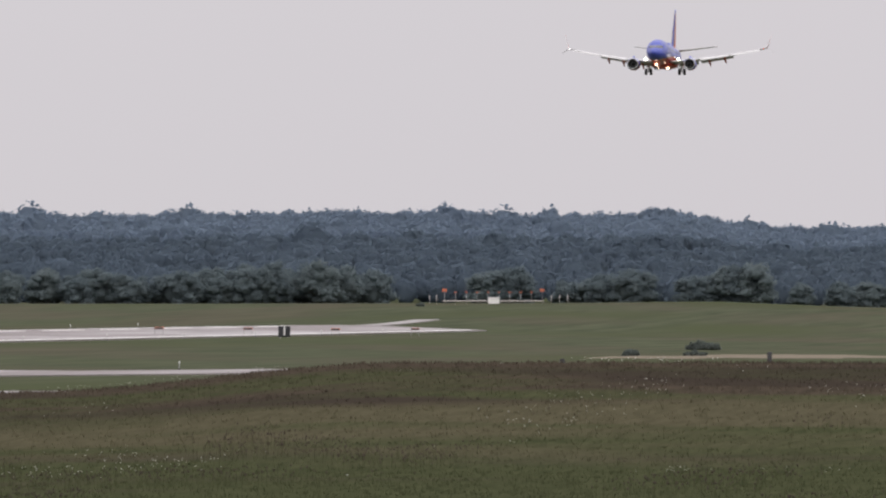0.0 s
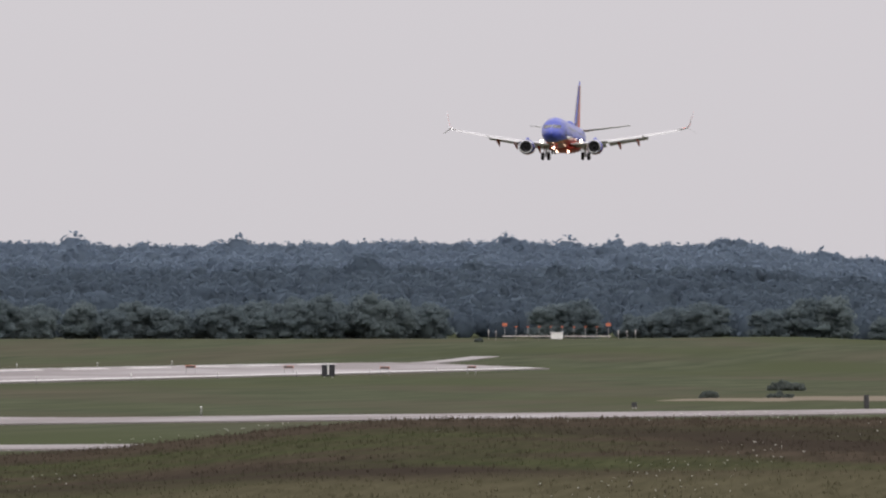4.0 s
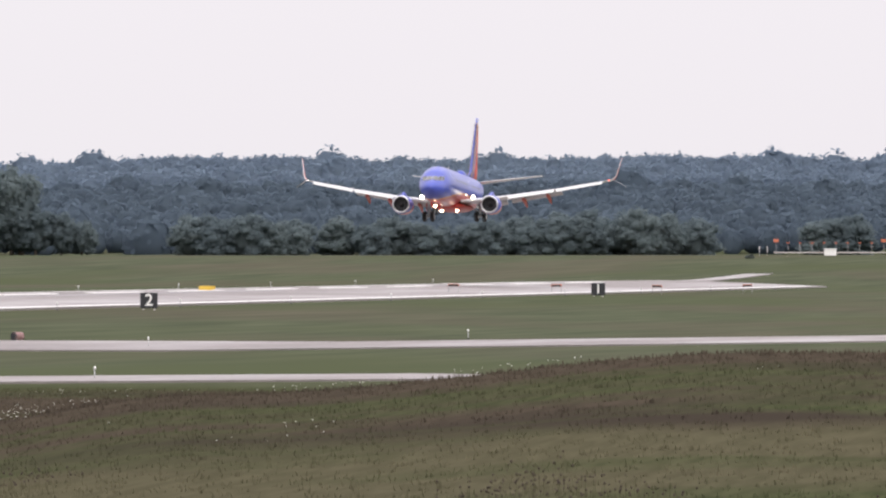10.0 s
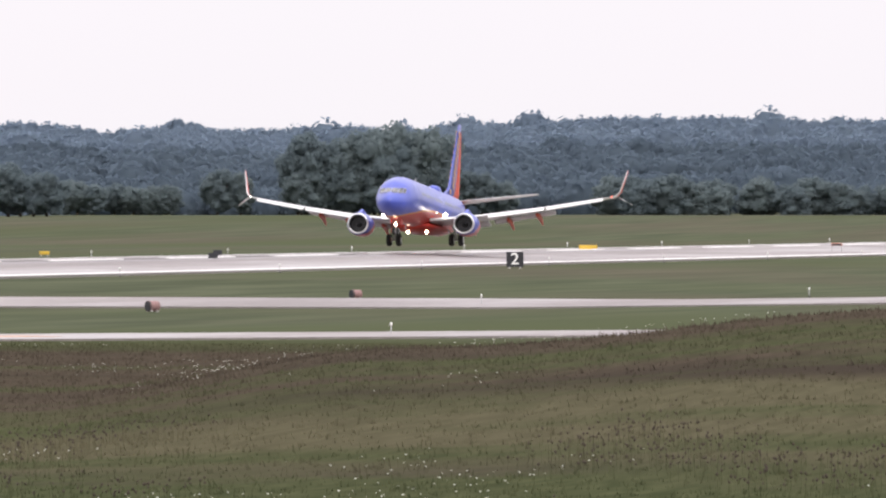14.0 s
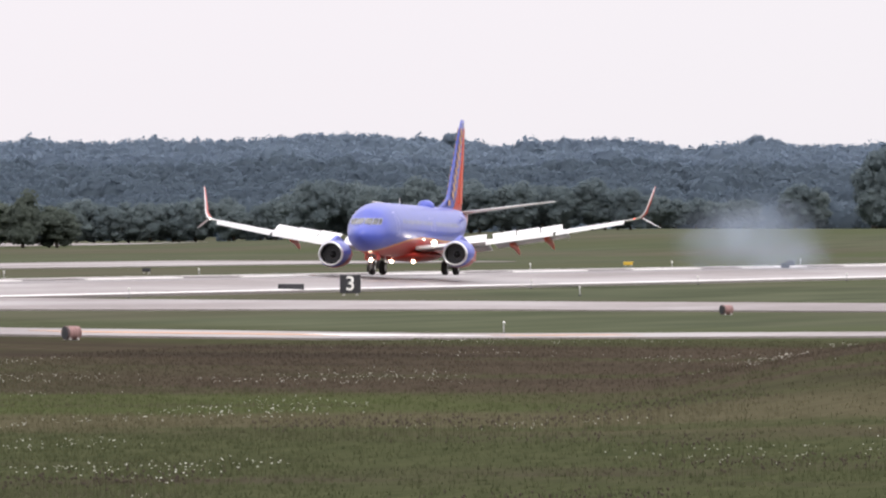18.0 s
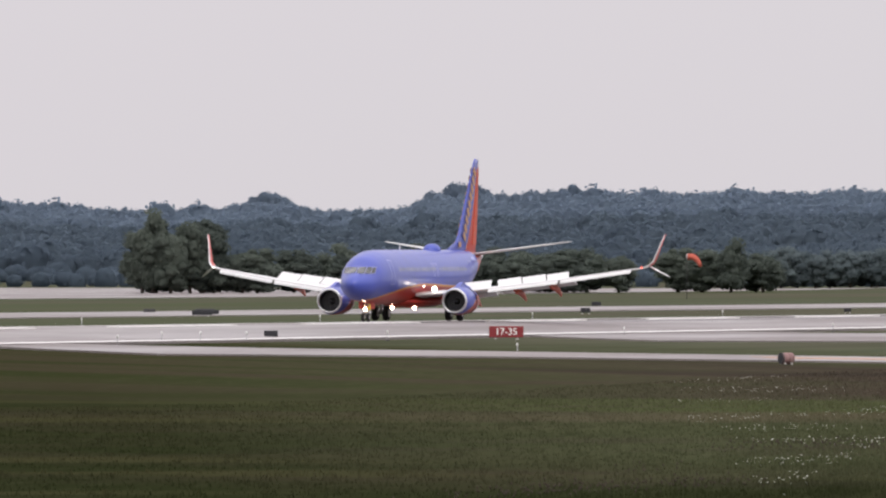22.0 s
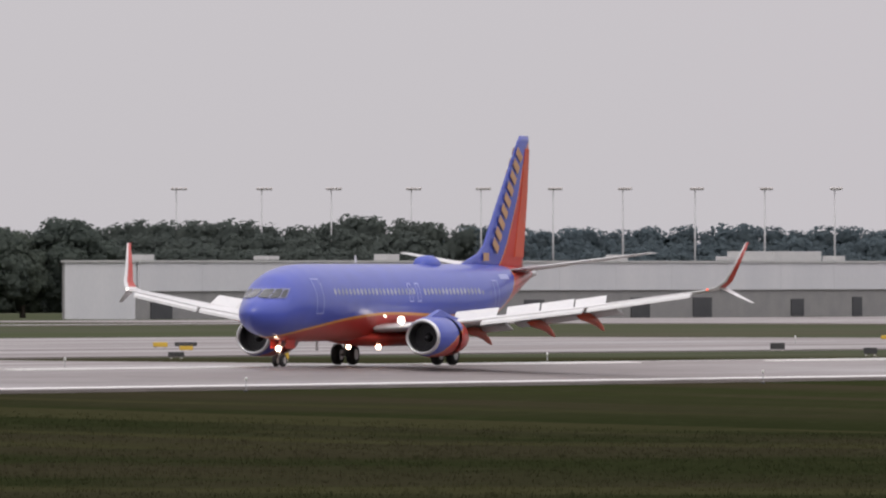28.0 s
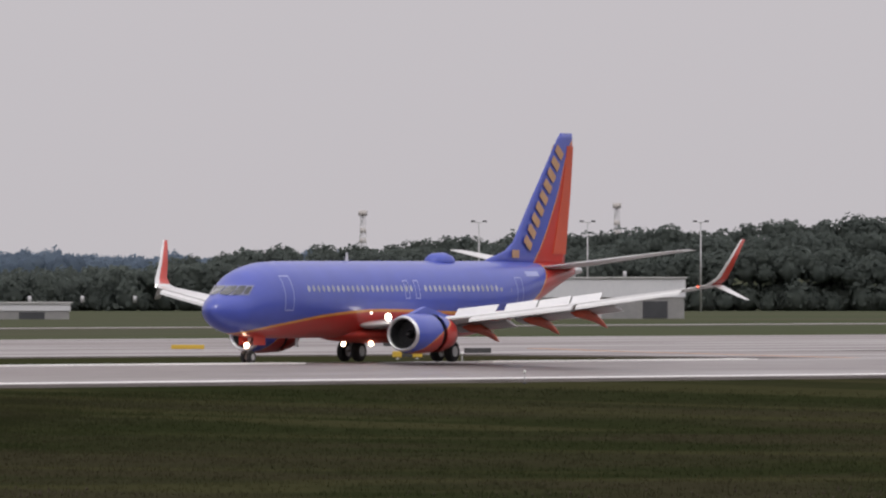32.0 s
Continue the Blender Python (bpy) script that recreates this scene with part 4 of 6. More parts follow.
        bm = bmesh.new()
        loft(bm, [ring((0, y, zc), r, flat=0.93) for y, r in ((0.16, 0.8), (0.9, 0.78), (1.2, 0.78))][::-1], caps=(False, False))
        part("intake_duct", bm, M_FAN, eng, "dark intake duct")
        bm = bmesh.new()
        loft(bm, [ring((0, y, zc), r, flat=0.93) for y, r in ((0.17, 0.79), (0.04, 0.83), (0.0, 0.88), (0.03, 0.94), (0.17, 0.987))], caps=(False, False))
        part("inlet_lip", bm, M_CHROME, eng, "bare metal intake lip")
        bm = bmesh.new()
        tube(bm, (0, 0.95, zc), (0, 1.05, zc), 0.79, seg=28)
        part("fan", bm, M_FAN, eng, "dark fan disc")
        for k in range(18):
            a = 2 * math.pi * k / 18
            bm = box(bmesh.new(), (0.1, 0.03, 0.56), (0.48 * math.cos(a), 0.93, zc + 0.48 * math.sin(a)), Matrix.Rotation(-a + math.pi / 2, 3, "Y"))
            part("fan_blade", bm, M_FAN, eng)
        bm = bmesh.new()
        loft(bm, [ring((0, y, zc), r, 16) for y, r in ((0.45, 0.02), (0.6, 0.13), (0.93, 0.25))])
        part("spinner", bm, M_FAN, eng, "dark spinner cone")
        bm = bmesh.new()
        loft(bm, [ring((0, y, zc), r, flat=0.93) for y, r in ((2.4, 0.9), (3.5, 0.86), (3.9, 0.6), (4.6, 0.5), (5.2, 0.42), (5.2, 0.3), (5.9, 0.05))])
        part("core", bm, M_FAN, eng, "dark inner duct and exhaust cone")
        bm = bmesh.new()
        loft(bm, [ring((0, y, 0), r, flat=0.93) for y, r in ((0, 1.065), (0.5, 1.03), (1.2, 0.9), (1.5, 0.82), (1.5, 0.78), (0.0, 0.98))], caps=(False, False))
        sl_ = part("reverser_sleeve", bm, M_NAC, eng, "sliding red and blue rear cowl of the reverser")
        SLEEVES.append((sl_, (0, 2.57, zc)))
        bm = bmesh.new()
        loft(bm, [[Vector((xx * side, yy, zz)) for xx, yy, zz in q] for q in (
            [(-0.16, 0.9, 2.6), (0.16, 0.9, 2.6), (0.16, 4.9, 2.05), (-0.16, 4.9, 2.05)], [(-0.12, 2.3, 2.95), (0.12, 2.3, 2.95), (0.12, 6.2, 2.2), (-0.12, 6.2, 2.2)])], smooth=False)
        bmesh.ops.recalc_face_normals(bm, faces=bm.faces)
        part("pylon", bm, M_BLUEP, eng, "blue engine pylon")
        # tailplane
        bm = bmesh.new()
        loft(bm, [foil(le, te, z, th, x * side, 7) for x, le, te, z, th in ((0.3, 33.6, 37.9, 4.95, 0.45), (7.2, 37.6, 39.4, 5.95, 0.16))])
        bmesh.ops.recalc_face_normals(bm, faces=bm.faces)
        part("tailplane", bm, M_WING, root, "pale grey tailplane")
        # main gear
        gear = new("main_gear")
        gear.parent = root
        tagged(gear, "lowered two-wheel main landing gear")
        bm = bmesh.new()
        tube(bm, (side * 2.86, 0, 0.55), (side * 2.7, 0.15, 2.3), 0.11, 0.15)
        tube(bm, (side * 2.35, 0, 0.56), (side * 3.37, 0, 0.56), 0.08)
        tube(bm, (side * 2.82, 0, 1.0), (side * 1.5, 0.1, 1.7), 0.06)
        part("strut", bm, M_GEAR, gear, "grey metal strut")
        bm = box(bmesh.new(), (0.05, 0.85, 1.15), (side * 3.08, 0.05, 1.72), bevel=0.02)
        part("gear_door", bm, M_REDP, gear, "red gear door")
        for dx in (-0.43, 0.43):
            wheel(gear, side * 2.86 + dx, 0, 0.56, 0.42)
        # lamps
        disc_lamp("landing_light", root, (side * 2.8, 13.75 - 19.6, 2.4), 0.20, M_BEAM, "bright landing light in the wing root")
        disc_lamp("turnoff_light", root, (side * 2.15, 13.1 - 19.6, 2.62), 0.07, M_SMALL, "small bright runway turn-off light")
        disc_lamp("belly_light", root, (side * 0.85, 15.3 - 19.6, 0.98), 0.14, M_BEAM2, "bright retractable landing light under the belly")
    # fin
    bm = bmesh.new()
    rings = []
    for z, le, te, th in ((5.0, 27.8, 37.6, 0.1), (5.45, 29.0, 37.6, 0.3), (5.9, 31.0, 37.7, 0.42), (6.4, 31.9, 37.8, 0.44), (9, 34.1, 38.2, 0.36), (12.0, 36.75, 38.45, 0.22), (12.3, 37.1, 38.4, 0.1)):
        rings.append([Vector((v.z, v.y, z)) for v in foil(le, te, 0, th, 0)])
    loft(bm, rings)
    bmesh.ops.recalc_face_normals(bm, faces=bm.faces)
    fin = part("fin", bm, M_BODY, root, "blue tail fin with a red rear edge")
    bm = loft(bmesh.new(), [[Vector((hw, te - w - 19.6, z)), Vector((0.012, te + 0.03 - 19.6, z)), Vector((-0.012, te + 0.03 - 19.6, z)), Vector((-hw, te - w - 19.6, z))]
                            for z, te, w, hw in ((5.75, 37.66, 1.5, 0.115), (9.0, 38.2, 1.05, 0.1), (11.6, 38.5, 0.72, 0.075))], smooth=False)
    bmesh.ops.recalc_face_normals(bm, faces=bm.faces)
    part("rudder", bm, M_ORANGEP, fin, "orange-red rudder along the fin's rear edge")
    for side in (-1, 1):
        for k in range(9):
            u = k / 8
            s, z = 33.2 + 3.6 * u, 6.35 + 4.9 * u
            rot = Matrix.Rotation(radians(-38), 3, "X")
            bm = box(bmesh.new(), (0.02, 0.84, 0.47), (0, 0, 0), rot, bevel=0.0)
            for v in bm.verts:
                v.co += Vector((side * (0.23 - 0.1 * u), s - 19.6, z))
            part("marking", bm, M_GOLD, fin, "plain gold bar painted on the fin")
        bm = box(bmesh.new(), (0.02, 0.75, 0.42), (side * 0.20, 31.9 - 19.6, 5.75))
        part("flag_marking", bm, M_GOLD, fin, "small pale painted rectangle")
        bm = patch(bmesh.new(), lambda u, v: skin_z(u, v, side, 0.014), 30.9, 32.5, 4.55, 4.8, 4, 2)
        part("registration_marking", bm, M_SEAM, root, "plain pale bar near the tail")
    # nose gear
    gear = new("nose_gear")
    gear.parent = root
    tagged(gear, "lowered nose landing gear")
    bm = bmesh.new()
    tube(bm, (0, -15.6, 0.35), (0, -15.4, 1.7), 0.07, 0.1)
    tube(bm, (-0.25, -15.6, 0.34), (0.25, -15.6, 0.34), 0.05)
    tube(bm, (0, -15.5, 0.9), (0, -14.3, 1.5), 0.05)
    part("strut", bm, M_GEAR, gear, "grey metal strut")
    for dx in (-0.2, 0.2):
        wheel(gear, dx, -15.6, 0.34, 0.2)
        bm = box(bmesh.new(), (0.04, 1.2, 0.5), (dx * 2.2, -15.2, 1.2), bevel=0.015)
        part("gear_door", bm, M_REDP, gear, "red gear door")
    disc_lamp("taxi_light", root, (0, -15.75, 0.95), 0.15, M_BEAM2, "bright taxi light on the nose leg")
    return root


airliner = build_airliner()


# ---- airfield signs and lights ----
def put(x, y, turn=0.0, lift=0.0, scale=1.0):
    return pose(x, y, at(x, y, lift), 0, 0, turn) @ Matrix.Scale(scale, 4)


def panel_sign(name, x, y, w, h, material, label, category="airfield sign", text="", text_mat=None, turn=0.0, group="", legs=0.14, thick=0.2):
    root = thing(name, put(x, y, turn), label, category, group)
    part("panel", box(bmesh.new(), (w, thick, h), (0, 0, legs + h / 2), bevel=0.025), material, root)
    for side in (-1, 1):
        part("leg", tube(bmesh.new(), (side * w * 0.32, 0, -0.15), (side * w * 0.32, 0, legs + 0.05), 0.04, seg=8), M_STEEL, root)
        part("foot", box(bmesh.new(), (0.2, 0.2, 0.05), (side * w * 0.32, 0, 0.03)), M_PALE, root)
    if text:
        for face in (-1, 1):
            bm = lettering(text, h * (1.08 if len(text) == 1 else 0.86))
            m = pose(0, face * (thick / 2 + 0.006), legs + h * 0.5, 90, 0, 0 if face < 0 else 180)
            bmesh.ops.transform(bm, matrix=m, verts=bm.verts)
            part("legend", bm, text_mat or M_LEGEND, root, "white lettering")
    return root


for k in range(4):
    panel_sign("distance_sign", -187.7, 1495.8 - 304.8 * k, 1.45, 1.3, M_BLACK, f"black runway distance sign with a white number {k + 1}", text=str(k + 1), group="runway distance signs", turn=(6, 8, 10, 14)[k])
panel_sign("runway_sign", -283.1, 814.2, 2.2, 0.6, M_RED, "red runway holding sign with white numbers 17-35", text="17-35", turn=20)
panel_sign("runway_sign", -189.8, 728, 2.4, 0.78, M_RED, "red runway holding sign with white numbers 17-35", text="17-35", turn=12)
for x, y, w, h in ((-193.7, 894.0, 1.82, 0.40), (-195.6, 687.4, 0.91, 0.41), (-208.1, 1160.2, 0.78, 0.49), (-258.7, 1126.4, 0.73, 0.33), (-225.2, 1254.0, 0.80, 0.48), (-278.9, 1101.4, 0.95, 0.45), (-297.9, 1032.2, 1.87, 0.44), (-443.5, 1609.8, 2.05, 0.40), (-303.5, 1054.4, 1.86, 0.41), (-338.6, 1341.6, 1.07, 0.46)):
    panel_sign("blank_sign", x, y, w, h, M_BLACK, "low dark sign seen from its blank side in the grass", turn=12, group="blank low signs")
for x, y, w, h in ((-214.0, 1397.3, 1.22, 0.38), (-210.5, 1371.8, 1.32, 0.43), (-252.5, 1311.4, 0.94, 0.33), (-319.8, 1173.5, 1.04, 0.39), (-409.8, 1531.4, 1.96, 0.31), (-324.6, 1190.4, 1.10, 0.54), (-531.4, 1637.2, 2.04, 0.30), (-368.0, 987.8, 1.88, 0.30), (-367.6, 957.7, 0.92, 0.30), (-269.4, 613.1, 0.87, 0.46), (-354.7, 779.0, 1.10, 0.34), (-329.7, 729.5, 0.97, 0.30), (-383.7, 782.1, 0.62, 0.50), (-415.4, 742.4, 0.95, 0.46), (-341.0, 590.1, 2.32, 0.30)):
    panel_sign("taxiway_sign", x, y, w, h, M_YELLOW, "yellow taxiway guidance sign on short legs", turn=25, group="yellow taxiway signs")
for x, y, w, h in ((-460.0, 1671.7, 2.05, 0.60), (-325.1, 1109.3, 1.15, 0.30), (-310.6, 1078.0, 1.83, 0.43), (-298.6, 765.2, 1.07, 0.46), (-261.6, 691.8, 0.92, 0.42), (-346.3, 636.7, 0.99, 0.32), (-290.5, 643.0, 1.05, 0.30), (-354.3, 642.5, 1.58, 0.34), (-358.2, 791.2, 1.71, 0.30), (-421.5, 871.5, 0.56, 0.79), (-450.4, 942.0, 0.59, 0.84), (-296.5, 552.3, 1.78, 0.33)):
    panel_sign("guidance_sign", x, y, w, h, M_DARK, "dark taxiway sign with worn face beside the pavement", turn=25, group="dark taxiway signs")

triple = panel_sign("taxiway_sign", -269.5, 495.5, 1.85, 0.36, M_YELLOW, "yellow taxiway sign with a dark middle panel", turn=25, group="yellow taxiway signs")
part("middle_panel", box(bmesh.new(), (0.66, 0.22, 0.34), (0, 0, 0.32), bevel=0.01), M_DARK, triple, "dark middle panel")


def marker_drum(x, y, turn, s=1.0):
    root = thing("marker_drum", put(x, y, turn), "stout pinkish-maroon marker drum lying on its side with a dark end", "marker", "taxiway marker drums")
    r, half, z = 0.43 * s, 0.52 * s, 0.47 * s
    prof = [(-half, r * 0.93), (-half + 0.03, r), (-half * 0.35, r * 0.985), (-half * 0.33, r * 1.03), (-half * 0.27, r * 1.03), (-half * 0.25, r * 0.985),
            (half * 0.25, r * 0.985), (half * 0.27, r * 1.03), (half * 0.33, r * 1.03), (half * 0.35, r * 0.985), (half - 0.03, r), (half, r * 0.93)]
    bm = bmesh.new()
    loft(bm, [[(px, q * math.cos(a), z + q * math.sin(a)) for a in (6.2832 * k / 24 for k in range(24))] for px, q in prof])
    part("body", bm, M_PALE_PINK, root, "weathered pinkish casing with two hoops")
    part("face", tube(bmesh.new(), (-half - 0.012, 0, z), (-half + 0.01, 0, z), r * 0.9, seg=24), M_BLACK, root, "dark end disc")
    part("rim", tube(bmesh.new(), (-half + 0.012, 0, z), (-half + 0.075, 0, z), r * 1.035, seg=24), M_DARK, root, "dark hoop round the end")
    for side in (-1, 1):
        part("cradle", box(bmesh.new(), (0.1, r * 1.5, 0.16 * s + 0.1), (side * half * 0.6, 0, 0.08 * s - 0.04)), M_PALE, root)
    return root


M_PALE_PINK = surface("weathered_casing", (0.20, 0.105, 0.10), (0.32, 0.20, 0.19), 0.7, scale=3)
marker_drum(-152.0, 839.9, 48, 0.73)
marker_drum(-156.6, 936.6, 48, 0.69)
marker_drum(-150.1, 646.0, 48, 0.83)
panel_sign("guidance_sign", -98, 1151, 0.5, 1.15, M_DARK, "narrow dark sign seen almost edge-on", turn=55)
panel_sign("guidance_sign", -118, 1151, 0.45, 0.4, M_DARK, "small dark box beside the taxiway")


def edge_light():
    root = thing("edge_light", put(-191, 303), "small white runway edge light on a thin stake", "runway light", "runway edge lights")
    part("stake", tube(bmesh.new(), (0, 0, -0.1), (0, 0, 0.55), 0.03, seg=8), M_STEEL, root)
    part("lens", tube(bmesh.new(), (0, 0, 0.55), (0, 0, 0.72), 0.07, 0.05, seg=10), M_LEGEND, root, "pale glass lens")
    part("base", tube(bmesh.new(), (0, 0, 0.0), (0, 0, 0.08), 0.12, 0.1, seg=10), M_DARK, root)
    return root


first_light = edge_light()
for k in range(1, 22):
    copy_thing(first_light, put(-190.6, 303 + 66 * k))
for k in range(22):
    copy_thing(first_light, put(-231.5, 303 + 66 * k))
for x, y in ((-145.9, 923.8), (-179.2, 925.2), (-138.8, 1026.8), (-142.1, 719.9), (-118.8, 733.0), (-170.0, 654.6), (-193.9, 654.8), (-193.0, 660.8), (-192.3, 669.5), (-304.1, 832.7), (-300.3, 891.2), (-338.4, 712.3), (-341.8, 873.9)):
    copy_thing(first_light, put(x, y))


def papi(x, y):
    root = thing("approach_light_unit", put(x, y, 5), "orange-topped approach slope light unit on thin legs in the grass", "airfield light", "approach slope lights")
    part("housing", box(bmesh.new(), (1.1, 0.8, 0.26), (0, 0, 0.85), bevel=0.05), M_ORANGE, root)
    part("lens_panel", box(bmesh.new(), (1.0, 0.03, 0.2), (0, -0.42, 0.84)), M_DARK, root)
    for dx in (-0.5, 0.5):
        for dy in (-0.25, 0.25):
            part("leg", tube(bmesh.new(), (dx, dy, -0.1), (dx, dy, 0.78), 0.03, seg=6), M_STEEL, root)


for x, y in ((-199.1, 1466.7), (-194.6, 1515.3), (-189.4, 1561.7), (-186.1, 1620.4)):
    papi(x, y)


def localizer():
    root = thing("localizer_array", pose(-242, 2226, at(-242, 2226), 0, 0, 6), "row of red-tipped localizer aerials on white posts with a white beam", "antenna array")
    part("beam", box(bmesh.new(), (17.5, 0.3, 0.2), (0, 0, 0.5), bevel=0.03), M_PALE, root, "long white base beam")
    for k in range(10):
        x = -8.4 + 16.8 * k / 9
        end = k in (0, 9)
        part("post", tube(bmesh.new(), (x, 0, -0.2), (x, 0, 1.9 if not end else 2.2), 0.035, seg=8), M_STEEL, root)
        part("aerial", box(bmesh.new(), (0.4 if not end else 0.8, 1.6, 0.2 if not end else 0.5), (x, 0, 2.0 if not end else 2.35), bevel=0.05), M_ORANGE, root, "orange-red aerial element")
    for x in (-11, -9.8, 10, 11.4, 12.8):
        part("side_lamp", tube(bmesh.new(), (x, 0, -0.1), (x, 0, 1.5), 0.03, 0.07, seg=8), M_PALE, root)
    hut = thing("equipment_hut", put(-241.5, 2222, 6, 0.05), "small white equipment hut beside the aerial row", "hut")
    part("wall", box(bmesh.new(), (1.9, 1.6, 1.0), (0, 0, 0.5), bevel=0.02), M_LEGEND, hut)
    part("roof", box(bmesh.new(), (2.1, 1.8, 0.1), (0, 0, 1.05)), M_LEGEND, hut)


localizer()


def windsock():
    root = thing("windsock", put(-420.5, 1717.3), "orange-red windsock drooping from a slim pole", "windsock")
    part("pole", tube(bmesh.new(), (0, 0, -0.2), (0, 0, 6.4), 0.05, 0.035, seg=10), M_DARK, root)
    bm = bmesh.new()
    pts = [(0.12, 5.95, 0.46), (0.7, 6.0, 0.44), (1.2, 5.8, 0.4), (1.6, 5.4, 0.34), (1.85, 4.95, 0.28), (1.95, 4.6, 0.22)]
    rings = []
    for k, (x, z, r) in enumerate(pts):
        a = (0, 0.1, 0.5, 0.95, 1.15, 1.2)[k]
        rings.append([Vector((x + r * math.sin(a) * math.sin(2 * math.pi * i / 14), r * math.cos(2 * math.pi * i / 14), z + r * math.cos(a) * math.sin(2 * math.pi * i / 14))) for i in range(14)])
    part("sock", loft(bm, rings), M_SOCK, root, "faded orange-red cloth cone")
    part("hoop", tube(bmesh.new(), (0, 0, 5.95), (0.16, 0, 5.95), 0.48, seg=16), M_STEEL, root)


M_SOCK = surface("windsock_cloth", (0.45, 0.09, 0.06), (0.52, 0.12, 0.08), 0.8, scale=2)
windsock()

# bare soil and scrub by the taxiway
M_SOIL = surface("bare_soil", (0.160, 0.140, 0.106), (0.21, 0.185, 0.146), 0.95, spec=0.0, scale=0.3, fine=20, bump=0.5)


def soil_patch(cx, cy, rx, ry, seed):
    """A ragged patch of bare soil lying on the land."""
    bm = bmesh.new()
    rings = []
    for q in (0.05, 0.4, 0.7, 1.0):
        row = []
        for i in range(48):
            a = 2 * math.pi * i / 48
            k = q * (1 + 0.5 * noise.noise(Vector((math.cos(a) * 2.2, math.sin(a) * 2.2, seed))) + 0.2 * noise.noise(Vector((math.cos(a) * 7, math.sin(a) * 7, seed))))
            x, y = cx + rx * k * math.cos(a), cy + ry * k * math.sin(a)
            row.append(bm.verts.new((x, y, at(x, y, 0.10 if q < 1 else -0.05))))
        rings.append(row)
    for r0, r1 in zip(rings, rings[1:]):
        for i in range(48):
            bm.faces.new((r0[i], r0[(i + 1) % 48], r1[(i + 1) % 48], r1[i])).smooth = True
    bm.faces.new(rings[0][::-1])
    bmesh.ops.recalc_face_normals(bm, faces=bm.faces)
    me = bpy.data.meshes.new("soil_patch")
    bm.to_mesh(me)
    bm.free()
    me.materials.append(M_SOIL)
    return tagged(new("soil_patch", me), "bare pale soil among the grass", "ground", kind="structure")


soil_patch(-112, 1330, 14, 42, 3.0)
soil_patch(-122, 1290, 7, 26, 5.0)


def bush(x, y, w, h, seed):
    root = thing("bush", put(x, y), "dark low bush growing on bare soil", "bush", "field bushes")
    rng = random.Random(seed)
    nrng = np.random.default_rng(seed)
    Q = []
    for k in range(34):
        a, r = rng.uniform(0, 6.28), rng.uniform(0, 1) ** 0.5 * w * 0.42
        top = h * (1 - (r / (w * 0.55)) ** 2)
        size = h * rng.uniform(0.26, 0.42)
        v, f = leaf_ball(nrng, 90, 0.17, 0.85, 0.24, 2, 0.76, 0.6)
        Q.append((v * size + np.array([r * math.cos(a), r * math.sin(a), max(size * 0.35, top * rng.uniform(0.05, 0.7))]), f))
    leaves = new("leaves", fast_mesh("leaves", *gather(Q), M_LEAF))
    leaves.parent = root
    tagged(leaves)
    part("stem", tube(bmesh.new(), (0, 0, -0.2), (0, 0, h * 0.5), 0.05, 0.02, seg=6), M_BARK, root)


bush(-135.2, 1478, 4.4, 1.3, 1)
bush(-127, 1309, 1.8, 0.9, 2)
bush(-121, 1318, 3.0, 0.8, 3)
bush(-246, 2150, 1.5, 0.8, 4)


# ---- trees ----
def tree_prototype(seed, slim=1.0, leaf_mat=M_TREE):
    """A broadleaf tree ten metres high: trunk, limbs, and a ragged crown of many leaf clumps."""
    rng = random.Random(seed)
    root = thing("tree", pose(0, 0, -60), "dark green broadleaf tree with a ragged crown", "tree", "airfield trees")
    bm = bmesh.new()
    tube(bm, (0, 0, -0.5), (0.1, 0, 3.0), 0.28, 0.2, 8)
    tube(bm, (0.1, 0, 3.0), (0.0, 0.1, 7.5), 0.2, 0.06, 8)
    for k in range(7):
        a, z = rng.uniform(0, 6.28), rng.uniform(2.2, 5.5)
        tube(bm, (0.05, 0, z), (1.9 * slim * math.cos(a), 1.9 * slim * math.sin(a), z + rng.uniform(1.0, 2.2)), 0.1, 0.03, 6)
    part("trunk", bm, M_BARK, root, "grey-brown trunk with limbs")
    nrng = np.random.default_rng(seed)
    v, f = leaf_ball(nrng, 160, 0.12, 1.0, 0.06, 3)
    Q = [(v * np.array([2.1 * slim, 2.1 * slim, 3.2]) + np.array([0, 0, 4.9]), f)]
    for k in range(52):
        q = Vector((rng.gauss(0, 1), rng.gauss(0, 1), rng.gauss(0, 1))).normalized()
        q *= rng.uniform(0.62, 0.9) * (1 + 0.30 * noise.noise(q * 1.4 + Vector((seed, seed * 2, 0))))
        r = rng.uniform(0.75, 1.45)
        v, f = leaf_ball(nrng, 84, 0.17, 0.85, 0.21, 2, 0.77, 0.55)
        Q.append((v * r + np.array([q.x * 2.9 * slim, q.y * 2.9 * slim, 5.0 + q.z * 4.2]), f))
    V, F = gather(Q)
    # the crown reaches from knee height to the tree's full height
    low, high = V[:, 2].min(), np.percentile(V[:, 2], 99.7)
    V[:, 2] = 0.7 + (V[:, 2] - low) * 8.9 / (high - low)
    V[:, :2] *= 3.0 * slim / np.percentile(np.hypot(V[:, 0], V[:, 1]), 98)
    crown = new("crown", fast_mesh("crown", V, F, leaf_mat))
    crown.parent = root
    tagged(crown, "uneven crown of many leaf sprays")
    return root


PROTOS = [tree_prototype(s, sl) for s, sl in ((1, 1.0), (2, 1.25), (3, 0.8), (4, 1.1), (5, 1.5))]
# trees of the far crest, their leaf colour paled for haze
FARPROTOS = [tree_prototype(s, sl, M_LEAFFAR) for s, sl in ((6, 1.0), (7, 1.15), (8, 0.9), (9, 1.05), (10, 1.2))]
